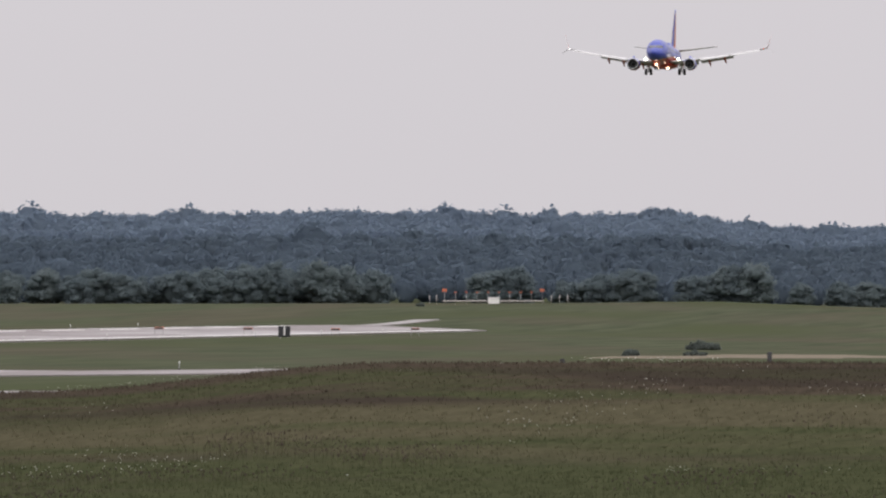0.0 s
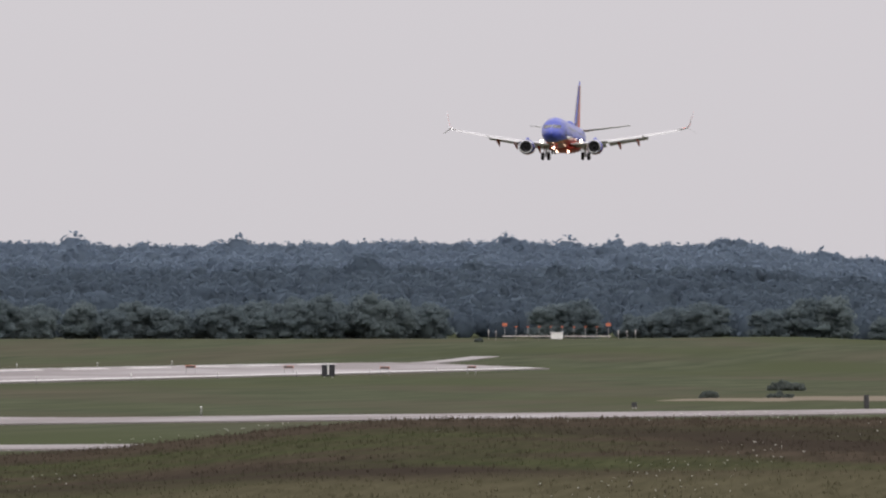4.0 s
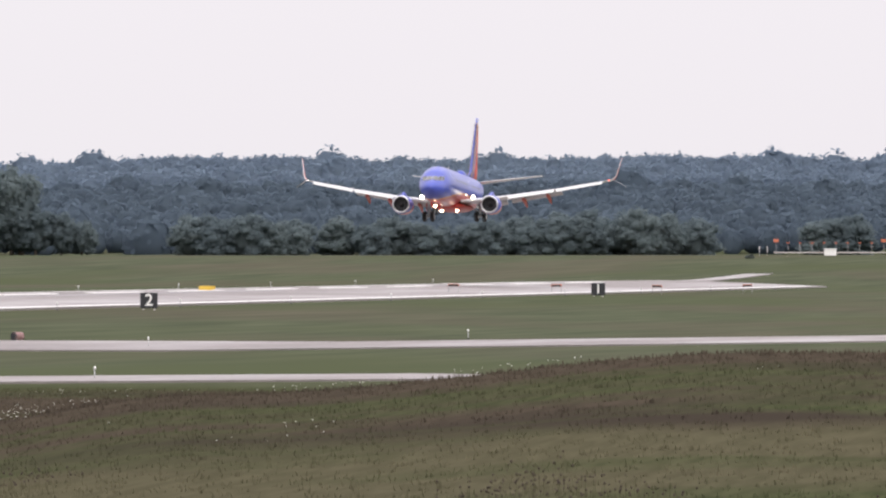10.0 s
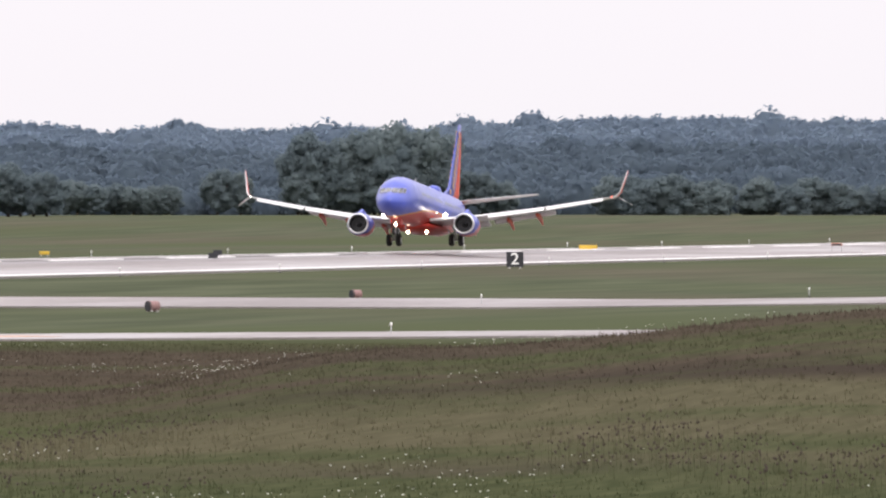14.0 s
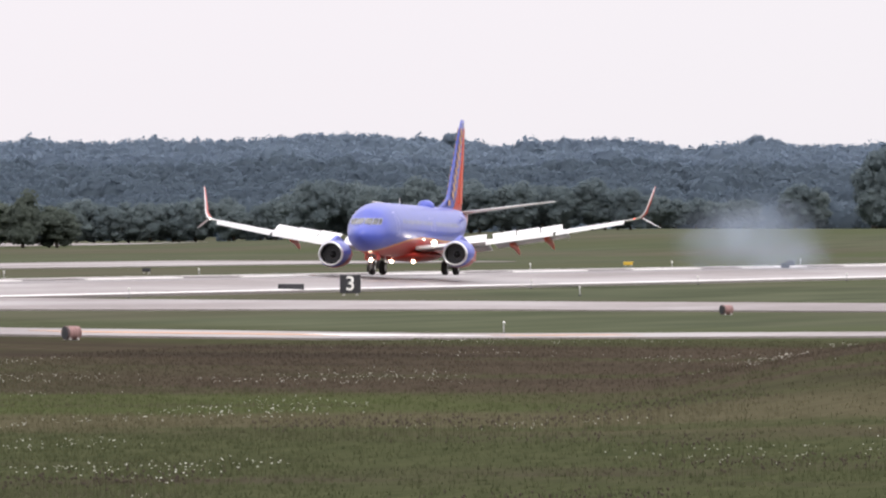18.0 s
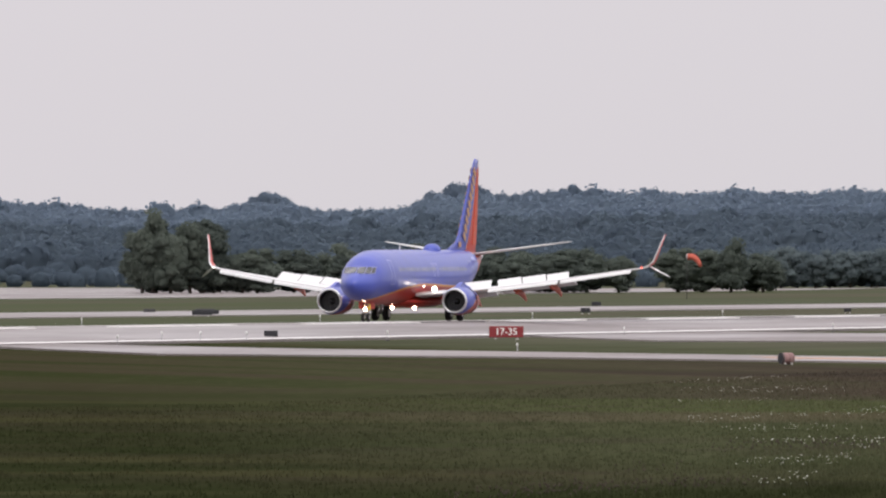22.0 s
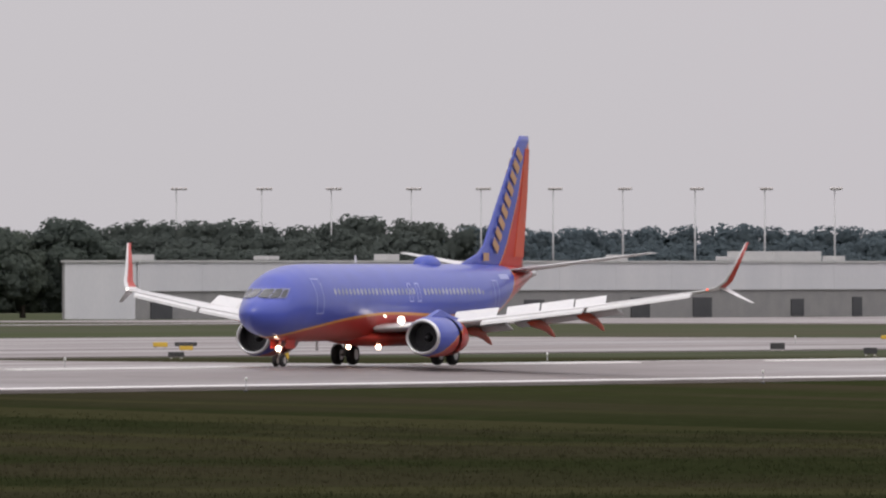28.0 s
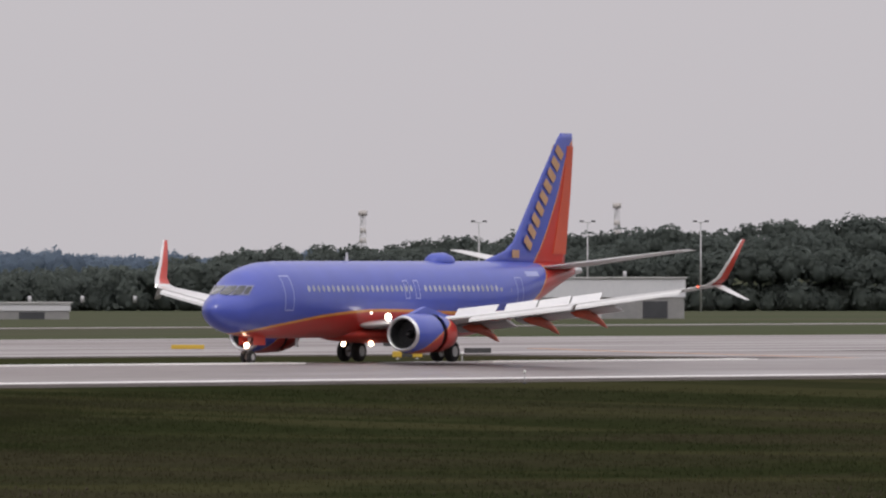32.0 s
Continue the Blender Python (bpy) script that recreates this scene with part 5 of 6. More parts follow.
PLACED = set()


def plant(x, y, h, rng, squat=1.0):
    k = rng.randrange(5)
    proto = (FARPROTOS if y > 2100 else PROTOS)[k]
    s = (h + 0.4) / 9.6
    m = Matrix.Translation((x, y, at(x, y, -0.3))) @ Matrix.Rotation(rng.uniform(0, 6.28), 4, "Z") @ Matrix.Diagonal((s * squat, s * squat, s, 1))
    if proto.name not in PLACED:
        PLACED.add(proto.name)
        proto.matrix_basis = m
    else:
        copy_thing(proto, m)


def tree_row(a, b, h0, h1, count, seed, depth=10.0, squat=1.0, spread=0.12):
    """Trees scattered along a line; h0 and h1 are the heights of their tops above the runway's level."""
    rng = random.Random(seed)
    for k in range(count):
        u = (k + rng.uniform(0.1, 0.9)) / count
        x, y = a[0] + (b[0] - a[0]) * u + rng.uniform(-1, 1), a[1] + (b[1] - a[1]) * u + rng.uniform(0, depth)
        top = (h0 + (h1 - h0) * u) * rng.uniform(1 - spread, 1 + spread * 0.5)
        plant(x, y, max(1.0, top - at(x, y)), rng, squat)


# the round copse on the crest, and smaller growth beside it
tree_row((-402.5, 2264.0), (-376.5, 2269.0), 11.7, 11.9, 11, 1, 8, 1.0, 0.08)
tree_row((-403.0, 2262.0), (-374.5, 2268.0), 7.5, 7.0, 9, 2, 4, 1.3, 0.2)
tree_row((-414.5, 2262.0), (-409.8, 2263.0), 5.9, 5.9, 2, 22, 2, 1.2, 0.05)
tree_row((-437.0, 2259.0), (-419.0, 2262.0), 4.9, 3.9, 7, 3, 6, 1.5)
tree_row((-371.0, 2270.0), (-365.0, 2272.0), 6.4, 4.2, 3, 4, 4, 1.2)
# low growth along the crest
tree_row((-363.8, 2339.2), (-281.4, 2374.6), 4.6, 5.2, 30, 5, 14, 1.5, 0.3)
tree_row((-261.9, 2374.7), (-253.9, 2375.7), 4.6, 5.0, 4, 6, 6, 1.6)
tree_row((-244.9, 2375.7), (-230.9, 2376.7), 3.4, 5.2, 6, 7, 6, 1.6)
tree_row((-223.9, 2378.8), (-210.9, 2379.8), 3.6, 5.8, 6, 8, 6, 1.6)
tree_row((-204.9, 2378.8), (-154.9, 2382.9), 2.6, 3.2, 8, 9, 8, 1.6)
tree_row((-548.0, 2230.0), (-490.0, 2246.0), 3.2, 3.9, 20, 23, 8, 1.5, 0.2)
# towards the apron
tree_row((-495.5, 2215.5), (-468.8, 2221.8), 4.2, 6.2, 8, 10, 12, 1.4)
tree_row((-483.3, 2180.6), (-424.0, 2185.9), 6.2, 6.2, 18, 11, 12, 1.4, 0.2)
tree_row((-531.9, 2015.5), (-514.7, 2021.1), 4.9, 4.6, 8, 12, 12, 1.3)
tree_row((-500.7, 2025.1), (-484.8, 2029.2), 6.6, 6.0, 6, 13, 10, 1.3)
tree_row((-551.7, 1991.6), (-537.0, 1995.5), 4.2, 4.0, 6, 14, 8, 1.4)
tree_row((-581.6, 1979.8), (-502.7, 2001.1), 5.6, 6.2, 26, 15, 24, 1.4, 0.25)
# the tall tree group
tree_row((-566.5, 1942.1), (-557.0, 1944.4), 11.5, 14.6, 5, 16, 5, 0.8)
tree_row((-567.1, 1942.6), (-545.9, 1947.3), 6.0, 6.0, 6, 17, 5, 1.2, 0.25)
# behind and beside the buildings
tree_row((-806.4, 1688.4), (-796.5, 1696.5), 17.5, 15.0, 3, 18, 6, 1.0)
tree_row((-811.8, 1687.8), (-809.4, 1690.3), 14.0, 14.5, 3, 19, 6, 1.15)
tree_row((-649.5, 1303.6), (-645.0, 1306.0), 0.3, 0.0, 2, 21, 3, 1.2)


def belt(name, pts, layers, seed, label, r=(1.3, 2.9), material=M_LEAF):
    """A deep belt of wood: a broken line of places with the height of its tops."""
    rng = np.random.default_rng(seed)
    spots = []
    for (x0, y0, h0), (x1, y1, h1) in zip(pts, pts[1:]):
        n = int(math.hypot(x1 - x0, y1 - y0) / 1.1)
        for k in range(n):
            u = (k + rng.random()) / n
            for q in range(layers):
                x, y = x0 + (x1 - x0) * u + rng.uniform(-2, 2), y0 + (y1 - y0) * u + 10 * q + rng.uniform(-4, 4)
                top = (h0 + (h1 - h0) * u) * (0.62 + 0.38 * q / max(1, layers - 1)) + rng.uniform(-1.1, 0.7)
                rr = rng.uniform(*r)
                z0 = at(x, y)
                spots.append((x, y, max(z0 + 1.0, top - rr * 0.8), rr, rr * 0.9))
                spots.append((x + rng.uniform(-2, 2), y - 2, z0 + rr * 0.7, rr, rr * 1.1))
                spots.append((x + rng.uniform(-2, 2), y - 1, z0 + (top - z0) * rng.uniform(0.55, 0.75), rr, rr))
    return wood_mass(name, spots, material, label, 90, 0.17, ragged=0.19, full=0.79, core=2)


# heights of the tree tops along an arc round the field: bearing in degrees, metres
BELT_AZ = [17.5, 18.4, 18.7, 18.9, 19.3, 19.6, 20.0, 20.4, 20.7, 22, 23.3, 24.1, 24.5, 24.85, 25.35, 25.5, 25.7, 25.9, 26.3, 26.55, 26.75, 26.95, 27.2, 27.55, 27.85, 28.15, 28.4, 28.75, 29.05, 29.3, 29.6, 30, 30.15, 30.4, 30.7, 30.95, 31.5, 34]
BELT_TOP = [9, 10.6, 11.4, 10.2, 10.9, 10.5, 11.6, 11.8, 11.4, 11.6, 11.3, 13.3, 12.2, 12.4, 12.6, 11.4, 9.6, 8.4, 8.8, 10.6, 12.1, 12.6, 12.0, 13.7, 12.8, 11.4, 12.0, 10.6, 10.7, 10.1, 9.2, 8.2, 9.0, 7.6, 6.0, 4.8, 4.1, 3.6]


def belt_arc(a, b, far, seed, label, material):
    az = [a] + [q for q in BELT_AZ if a < q < b] + [b]
    belt("tree_belt", [(-far * math.sin(radians(q)), far * math.cos(radians(q)), float(np.interp(q, BELT_AZ, BELT_TOP))) for q in az], 3, seed, label, (1.5, 3.1), material)


# these first two arcs carry haze in their leaf colour
belt_arc(17.2, 20.9, 2190, 1, "belt of trees behind the cargo building, haze in its leaf colour", M_BELT)
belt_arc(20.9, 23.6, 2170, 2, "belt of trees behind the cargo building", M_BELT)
belt_arc(23.6, 26.2, 2150, 3, "dark belt of trees beyond the apron", M_LEAF)
belt_arc(26.2, 28.6, 2140, 4, "dark belt of trees beyond the apron", M_LEAF)
belt_arc(28.6, 34.0, 2140, 5, "dark belt of trees thinning out beyond the apron", M_LEAF)


# ---- buildings, masts and vehicles by the apron ----
M_CLAD = surface("white_cladding", (0.52, 0.53, 0.56), (0.60, 0.60, 0.62), 0.5, scale=0.2, fine=30, stretch=(1, 1, 0.2))
M_GREYWALL = surface("grey_wall", (0.20, 0.20, 0.205), (0.27, 0.265, 0.26), 0.7, scale=0.4)
M_ROOF = surface("grey_roof", (0.38, 0.38, 0.38), (0.46, 0.46, 0.45), 0.7, scale=0.3)
M_OPEN = surface("dark_opening", (0.03, 0.032, 0.038), (0.05, 0.052, 0.058), 0.5, scale=0.6)
M_TRUCK = surface("white_vehicle_paint", (0.46, 0.46, 0.46), (0.56, 0.56, 0.55), 0.4, scale=1.0, coat=0.3)
M_TANK = surface("tank_shell", (0.38, 0.37, 0.36), (0.48, 0.46, 0.44), 0.45, scale=0.8)
M_BARRIER = surface("red_barrier", (0.38, 0.10, 0.08), (0.45, 0.16, 0.12), 0.6, scale=1)


def cargo_building():
    """A long two-tone shed; its local x runs along the facade."""
    a, b = Vector((-706.3, 2101, 0)), Vector((-750.6, 1625, 0))
    mid, u = (a + b) / 2, (b - a).normalized()
    length = (b - a).length
    z = at(mid.x, mid.y)
    root = thing("cargo_building", pose(mid.x, mid.y, z, 0, 0, math.degrees(math.atan2(u.y, u.x))), "long low cargo building with white upper cladding and grey lower wall", "building")
    d = 12.0
    side = 1.0  # local +y is the facade
    bays = 27
    w = length / bays
    for k in range(bays):
        x = -length / 2 + w * (k + 0.5)
        part("cladding_panel", box(bmesh.new(), (w - 0.06, 0.35, 4.2), (x, side * 0.3, 6.3)), M_CLAD, root)
    part("lower_wall", box(bmesh.new(), (length, 0.4, 4.3), (0, 0, 2.15)), M_GREYWALL, root, "grey lower wall")
    part("rear_wall", box(bmesh.new(), (length, 0.4, 8.3), (0, -d, 4.15)), M_GREYWALL, root)
    for e in (-1, 1):
        part("end_wall", box(bmesh.new(), (0.4, d, 8.3), (e * (length / 2 - 0.2), -d / 2 - 0.1, 4.15)), M_CLAD, root)
    part("roof", box(bmesh.new(), (length + 0.6, d + 1.0, 0.3), (0, -d / 2 + 0.2, 8.45)), M_ROOF, root)
    rng = random.Random(4)
    for k in range(bays):
        x = -length / 2 + w * (k + 0.5)
        if k % 3 != 1:
            dw = rng.choice((3.2, 4.2, 6.0))
            door = part("dock_door", box(bmesh.new(), (dw, 0.12, rng.choice((2.6, 3.1))), (x + rng.uniform(-3, 3), side * 0.28, 1.5)), M_OPEN if rng.random() < 0.6 else M_ROOF, root)
        if k % 2 == 0:
            part("roof_unit", box(bmesh.new(), (rng.uniform(2, 4), 2.4, rng.uniform(0.5, 1.2)), (x, -d * 0.35, 8.95), bevel=0.06), M_ROOF, root)
    part("recess", box(bmesh.new(), (42, 0.2, 2.0), (length / 2 - 140, side * 0.34, 5.2)), M_GREYWALL, root, "dark loading recess")
    for k, (px, pw) in enumerate(((-length / 2 + 40, 28), (-length / 2 + 78, 34), (length / 2 - 205, 16))):
        part("plant_room", box(bmesh.new(), (pw, 8, 1.5), (px, -d * 0.5, 9.3), bevel=0.05), M_ROOF, root, "pale rooftop plant room")
    # the two-storey corner with windows
    for r in range(2):
        for c in range(5):
            part("office_window", box(bmesh.new(), (1.5, 0.1, 1.2), (-length / 2 + 2.4 + 2.1 * c, side * 0.52, 3.1 + 2.3 * r)), M_OPEN, root)


cargo_building()


def shed(x, y, turn, length, h, d, label):
    root = thing("airport_shed", put(x, y, turn), label, "building", "apron sheds")
    part("lower_wall", box(bmesh.new(), (length, d, h * 0.52), (0, 0, h * 0.26)), M_GREYWALL, root)
    part("upper_wall", box(bmesh.new(), (length + 0.3, d + 0.3, h * 0.46), (0, 0, h * 0.75)), M_CLAD, root)
    part("roof", box(bmesh.new(), (length + 0.8, d + 0.8, 0.2), (0, 0, h * 1.0)), M_ROOF, root)
    for k in range(int(length / 9)):
        part("door", box(bmesh.new(), (3.4, 0.1, h * 0.42), (-length / 2 + 6 + 9 * k, -d / 2 - 0.07, h * 0.22)), M_OPEN if k % 2 else M_ROOF, root)
    for k in range(4):
        part("vent", tube(bmesh.new(), (-length / 2 + 8 + k * 7, 0, h), (-length / 2 + 8 + k * 7, 0, h + 0.9), 0.25, seg=8), M_STEEL, root)


shed(-785, 1440, 30, 37, 5.6, 14, "low shed with white upper wall and grey lower wall")
shed(-798.7, 1423.2, 32, 7, 3.8, 9, "small beige shed beside the apron")
shed(-818.2, 1347.9, 35, 20, 2.2, 8, "small low white-roofed shed in front of the trees")


def light_mast(h, name="light_mast"):
    root = thing(name, pose(0, 0, -80), "tall grey apron light mast with a lamp frame on top", "light mast", "apron light masts")
    part("pole", tube(bmesh.new(), (0, 0, -0.5), (0, 0, h), 0.22, 0.11, seg=10), M_STEEL, root)
    part("crossbar", box(bmesh.new(), (2.6, 0.25, 0.18), (0.5, 0, h)), M_STEEL, root)
    for k in range(4):
        part("lamp", box(bmesh.new(), (0.5, 0.45, 0.3), (-0.6 + 0.75 * k, -0.15, h + 0.2), Matrix.Rotation(radians(20), 3, "X"), bevel=0.04), M_PALE, root)
    return root


mast = light_mast(20.6)
MASTS = [(-682, 2055), (-691, 2052), (-700, 2049), (-711, 2045), (-722, 2041), (-733, 2037), (-745, 2033), (-757, 2028), (-768, 2024), (-779, 2019), (-790, 2015), (-801, 2010), (-812, 2006), (-823, 2002), (-834, 1997), (-845, 1993), (-856, 1988), (-867, 1984), (-879, 1978), (-890, 1974), (-903, 1968)]
for k, (x, y) in enumerate(MASTS):
    m = pose(x, y, at(x, y), 0, 0, -70 + 4 * k)
    if k == 0:
        mast.matrix_basis = m
    else:
        copy_thing(mast, m)


def comms_tower(x, y, h):
    root = thing("radio_tower", put(x, y), "slim lattice radio tower with pale drums near its top", "radio tower", "radio towers")
    for a, b in ((-1, -1), (1, -1), (1, 1), (-1, 1)):
        part("leg", tube(bmesh.new(), (a * 0.9, b * 0.9, -0.3), (a * 0.25, b * 0.25, h), 0.09, 0.06, seg=6), M_STEEL, root)
    for k in range(8):
        z0, z1 = h * k / 8, h * (k + 1) / 8
        w0, w1 = 0.9 - 0.65 * k / 8, 0.9 - 0.65 * (k + 1) / 8
        part("brace", tube(bmesh.new(), (-w0, -w0, z0), (w1, -w1, z1), 0.05, seg=6), M_STEEL, root)
    for z in (h - 0.2, h - 3.2, h - 5.0):
        part("drum", tube(bmesh.new(), (0, 0, z), (0, 0, z + 0.9), 0.75 if z > h - 1 else 0.55, seg=12), M_PALE, root)


comms_tower(-1065.9, 1878.7, 16.7)
comms_tower(-1027.3, 1900.1, 18.0)


def twin_lamp(x, y, h):
    root = thing("twin_lamp_post", put(x, y, 30), "tall post with two lamp heads", "light mast", "twin lamp posts")
    part("pole", tube(bmesh.new(), (0, 0, -0.5), (0, 0, h), 0.2, 0.1, seg=8), M_STEEL, root)
    for s in (-1, 1):
        part("arm", tube(bmesh.new(), (0, 0, h - 0.1), (s * 0.9, 0, h + 0.1), 0.06, seg=6), M_STEEL, root)
        part("lamp", box(bmesh.new(), (0.7, 0.5, 0.3), (s * 1.0, 0, h + 0.15), bevel=0.05), M_DARK, root)


for x, y in ((-1023.8, 1845.0), (-1007.6, 1853.9), (-990.6, 1863.0)):
    twin_lamp(x, y, 15.2)


def wheels_on(root, xs, y, r=0.45):
    for x in xs:
        for s in (-1, 1):
            part("wheel", tube(bmesh.new(), (x, s * y - 0.13, r), (x, s * y + 0.13, r), r, seg=14), M_RUBBER, root)


def tanker():
    root = thing("fuel_truck", pose(0, 0, -90), "white fuel truck with a rounded tank on the apron", "truck", "fuel trucks")
    part("chassis", box(bmesh.new(), (7.6, 1.0, 0.3), (0, 0, 0.75)), M_DARK, root)
    part("cab", box(bmesh.new(), (1.9, 2.3, 2.0), (-3.2, 0, 1.75), bevel=0.18, taper=0.9), M_TRUCK, root)
    part("windscreen", box(bmesh.new(), (0.06, 1.8, 0.7), (-4.13, 0, 2.2)), M_OPEN, root)
    bm = bmesh.new()
    loft(bm, [[Vector((x, r * 1.15 * math.cos(2 * math.pi * i / 18), 2.0 + r * math.sin(2 * math.pi * i / 18))) for i in range(18)] for x, r in ((-2.0, 0.75), (-1.9, 1.02), (3.6, 1.02), (3.75, 0.75))])
    part("tank", bm, M_TANK, root, "pale rounded tank")
    part("walkway", box(bmesh.new(), (5.0, 0.6, 0.12), (0.8, 0, 3.05)), M_STEEL, root)
    for k in range(4):
        part("band", tube(bmesh.new(), (-1.4 + 1.6 * k, 0, 2.0), (-1.34 + 1.6 * k, 0, 2.0), 1.12, seg=18), M_STEEL, root)
    wheels_on(root, (-3.1, 1.4, 2.6), 1.05)
    return root


def van_truck():
    root = thing("service_truck", pose(0, 0, -95), "white airport service truck parked on the apron", "truck", "service trucks")
    part("chassis", box(bmesh.new(), (6.4, 1.0, 0.3), (0, 0, 0.7)), M_DARK, root)
    part("cab", box(bmesh.new(), (1.8, 2.1, 1.7), (-2.3, 0, 1.6), bevel=0.2, taper=0.88), M_TRUCK, root)
    part("windscreen", box(bmesh.new(), (0.06, 1.6, 0.6), (-3.16, 0, 2.0)), M_OPEN, root)
    part("body", box(bmesh.new(), (4.2, 2.3, 2.0), (1.0, 0, 1.95), bevel=0.06), M_TRUCK, root)
    part("grille", box(bmesh.new(), (0.06, 1.5, 0.4), (-3.22, 0, 1.1)), M_DARK, root)
    wheels_on(root, (-2.1, 1.9), 0.95)
    return root


def cart():
    root = thing("baggage_cart", pose(0, 0, -99), "low pale baggage cart on the apron", "cart", "baggage carts")
    part("deck", box(bmesh.new(), (3.0, 1.5, 0.14), (0, 0, 0.55)), M_PALE, root)
    part("load", box(bmesh.new(), (2.2, 1.3, 0.8), (0.2, 0, 1.05), bevel=0.1), M_TANK, root)
    part("end_rail", box(bmesh.new(), (0.08, 1.4, 1.1), (-1.4, 0, 1.1)), M_STEEL, root)
    wheels_on(root, (-1.0, 1.0), 0.6, 0.26)
    return root


def stairs():
    root = thing("boarding_stairs", pose(0, 0, -110), "pale mobile boarding stairs parked by the building", "boarding stairs", "boarding stairs")
    for s in (-1, 1):
        part("stringer", box(bmesh.new(), (6.0, 0.08, 0.35), (0, s * 0.7, 2.3), Matrix.Rotation(radians(-36), 3, "Y")), M_STEEL, root)
        part("rail", box(bmesh.new(), (6.0, 0.05, 0.08), (0, s * 0.7, 3.3), Matrix.Rotation(radians(-36), 3, "Y")), M_YELLOW, root)
    for k in range(12):
        part("step", box(bmesh.new(), (0.35, 1.4, 0.06), (-2.2 + 0.4 * k, 0, 0.75 + 0.29 * k)), M_STEEL, root)
    part("platform", box(bmesh.new(), (1.6, 1.6, 0.12), (2.9, 0, 4.2)), M_STEEL, root)
    for s in (-1, 1):
        part("prop", tube(bmesh.new(), (2.6, s * 0.7, 0.2), (2.9, s * 0.7, 4.2), 0.07, seg=6), M_STEEL, root)
    part("base", box(bmesh.new(), (6.4, 1.8, 0.3), (0.2, 0, 0.45)), M_PALE, root)
    wheels_on(root, (-2.2, 2.4), 0.85, 0.32)
    return root


def park(proto, spots):
    for k, (x, y, a) in enumerate(spots):
        m = put(x, y, a, 0.08)
        if k == 0:
            proto.matrix_basis = m
        else:
            copy_thing(proto, m)


park(tanker(), [(-618.9, 1920.1, 25), (-673.6, 1857.2, 15), (-682.4, 1853.0, 8), (-696.4, 2102.2, 12)])
park(van_truck(), [(-691.6, 1845.3, 70), (-689.5, 1848.7, 55), (-687.2, 1844.1, 80), (-724.9, 1662.3, 60), (-725.1, 1668.3, 62), (-724.8, 1656.3, 60), (-627.9, 1816.0, 15), (-671.9, 1949.4, 20)])
park(cart(), [(-674, 1900 + 4.4 * k, 15 + 7 * k) for k in range(12)] + [(-631, 1753 + 9 * k, 20) for k in range(8)] + [(-615.2, 1961.4, 10), (-618.0, 1969.5, 14), (-669.7, 1858.6, 12), (-666.2, 1860.0, 20), (-662.6, 1860.9, 8), (-659.1, 1862.3, 15)])
park(stairs(), [(-687.3, 1850.6, 20), (-684.6, 1852.1, 200), (-680.0, 1960.0, 30)])


def kiosk(x, y):
    root = thing("kiosk", put(x, y, 12, 0.08), "small white ramp kiosk with dark windows", "hut", "ramp kiosks")
    part("wall", box(bmesh.new(), (2.8, 2.4, 1.7), (0, 0, 0.85), bevel=0.03), M_TRUCK, root)
    part("window", box(bmesh.new(), (2.2, 0.06, 0.6), (0, -1.22, 1.2)), M_OPEN, root)
    part("roof", box(bmesh.new(), (3.2, 2.8, 0.16), (0, 0, 1.8)), M_ROOF, root)
    part("beacon", tube(bmesh.new(), (0.8, 0, 1.85), (0.8, 0, 2.3), 0.15, seg=8), M_PALE, root)


kiosk(-660.8, 2109.5)


def barrier(x, y):
    root = thing("barrier", put(x, y, 12, 0.08), "low red and pale plastic barrier on the apron", "barrier", "apron barriers")
    for k in range(4):
        part("block", box(bmesh.new(), (1.9, 0.5, 0.55), (-3.0 + 2.0 * k, 0, 0.28), bevel=0.08, taper=0.8), M_BARRIER if k % 2 == 0 else M_PALE, root)


for k in range(6):
    barrier(-580 - 8.5 * k, 1686 + 10.3 * k)


# ---- foreground grass, seed heads and flowers ----
M_BLADE = leafy(grass_material("grass_blades", 1.7))
M_SEED = surface("dark_seed_heads", (0.030, 0.020, 0.014), (0.05, 0.035, 0.025), 0.9, scale=2)
M_FLOWER = surface("white_umbels", (0.58, 0.59, 0.52), (0.66, 0.66, 0.6), 0.8, scale=2)


def meadow_spots(n, seed, near, far, wide=38.0):
    """Places in the meadow that lies before the taxiways, fanned round the field's edge."""
    rng = np.random.default_rng(seed)
    az = rng.uniform(3.0, wide, n)
    k = ease(11, 18, az)
    k2 = ease(22, 36, az)
    bx, by = 85 * k + 110 * k2, -275 * k
    d = np.sqrt(rng.uniform(near ** 2, far ** 2, n))
    x, y = bx - np.sin(np.radians(az)) * d, by + np.cos(np.radians(az)) * d
    ok = x > np.interp(y, [0, 600, 700, 1200], [-186, -186, -140, -95])
    return x[ok], y[ok], rng


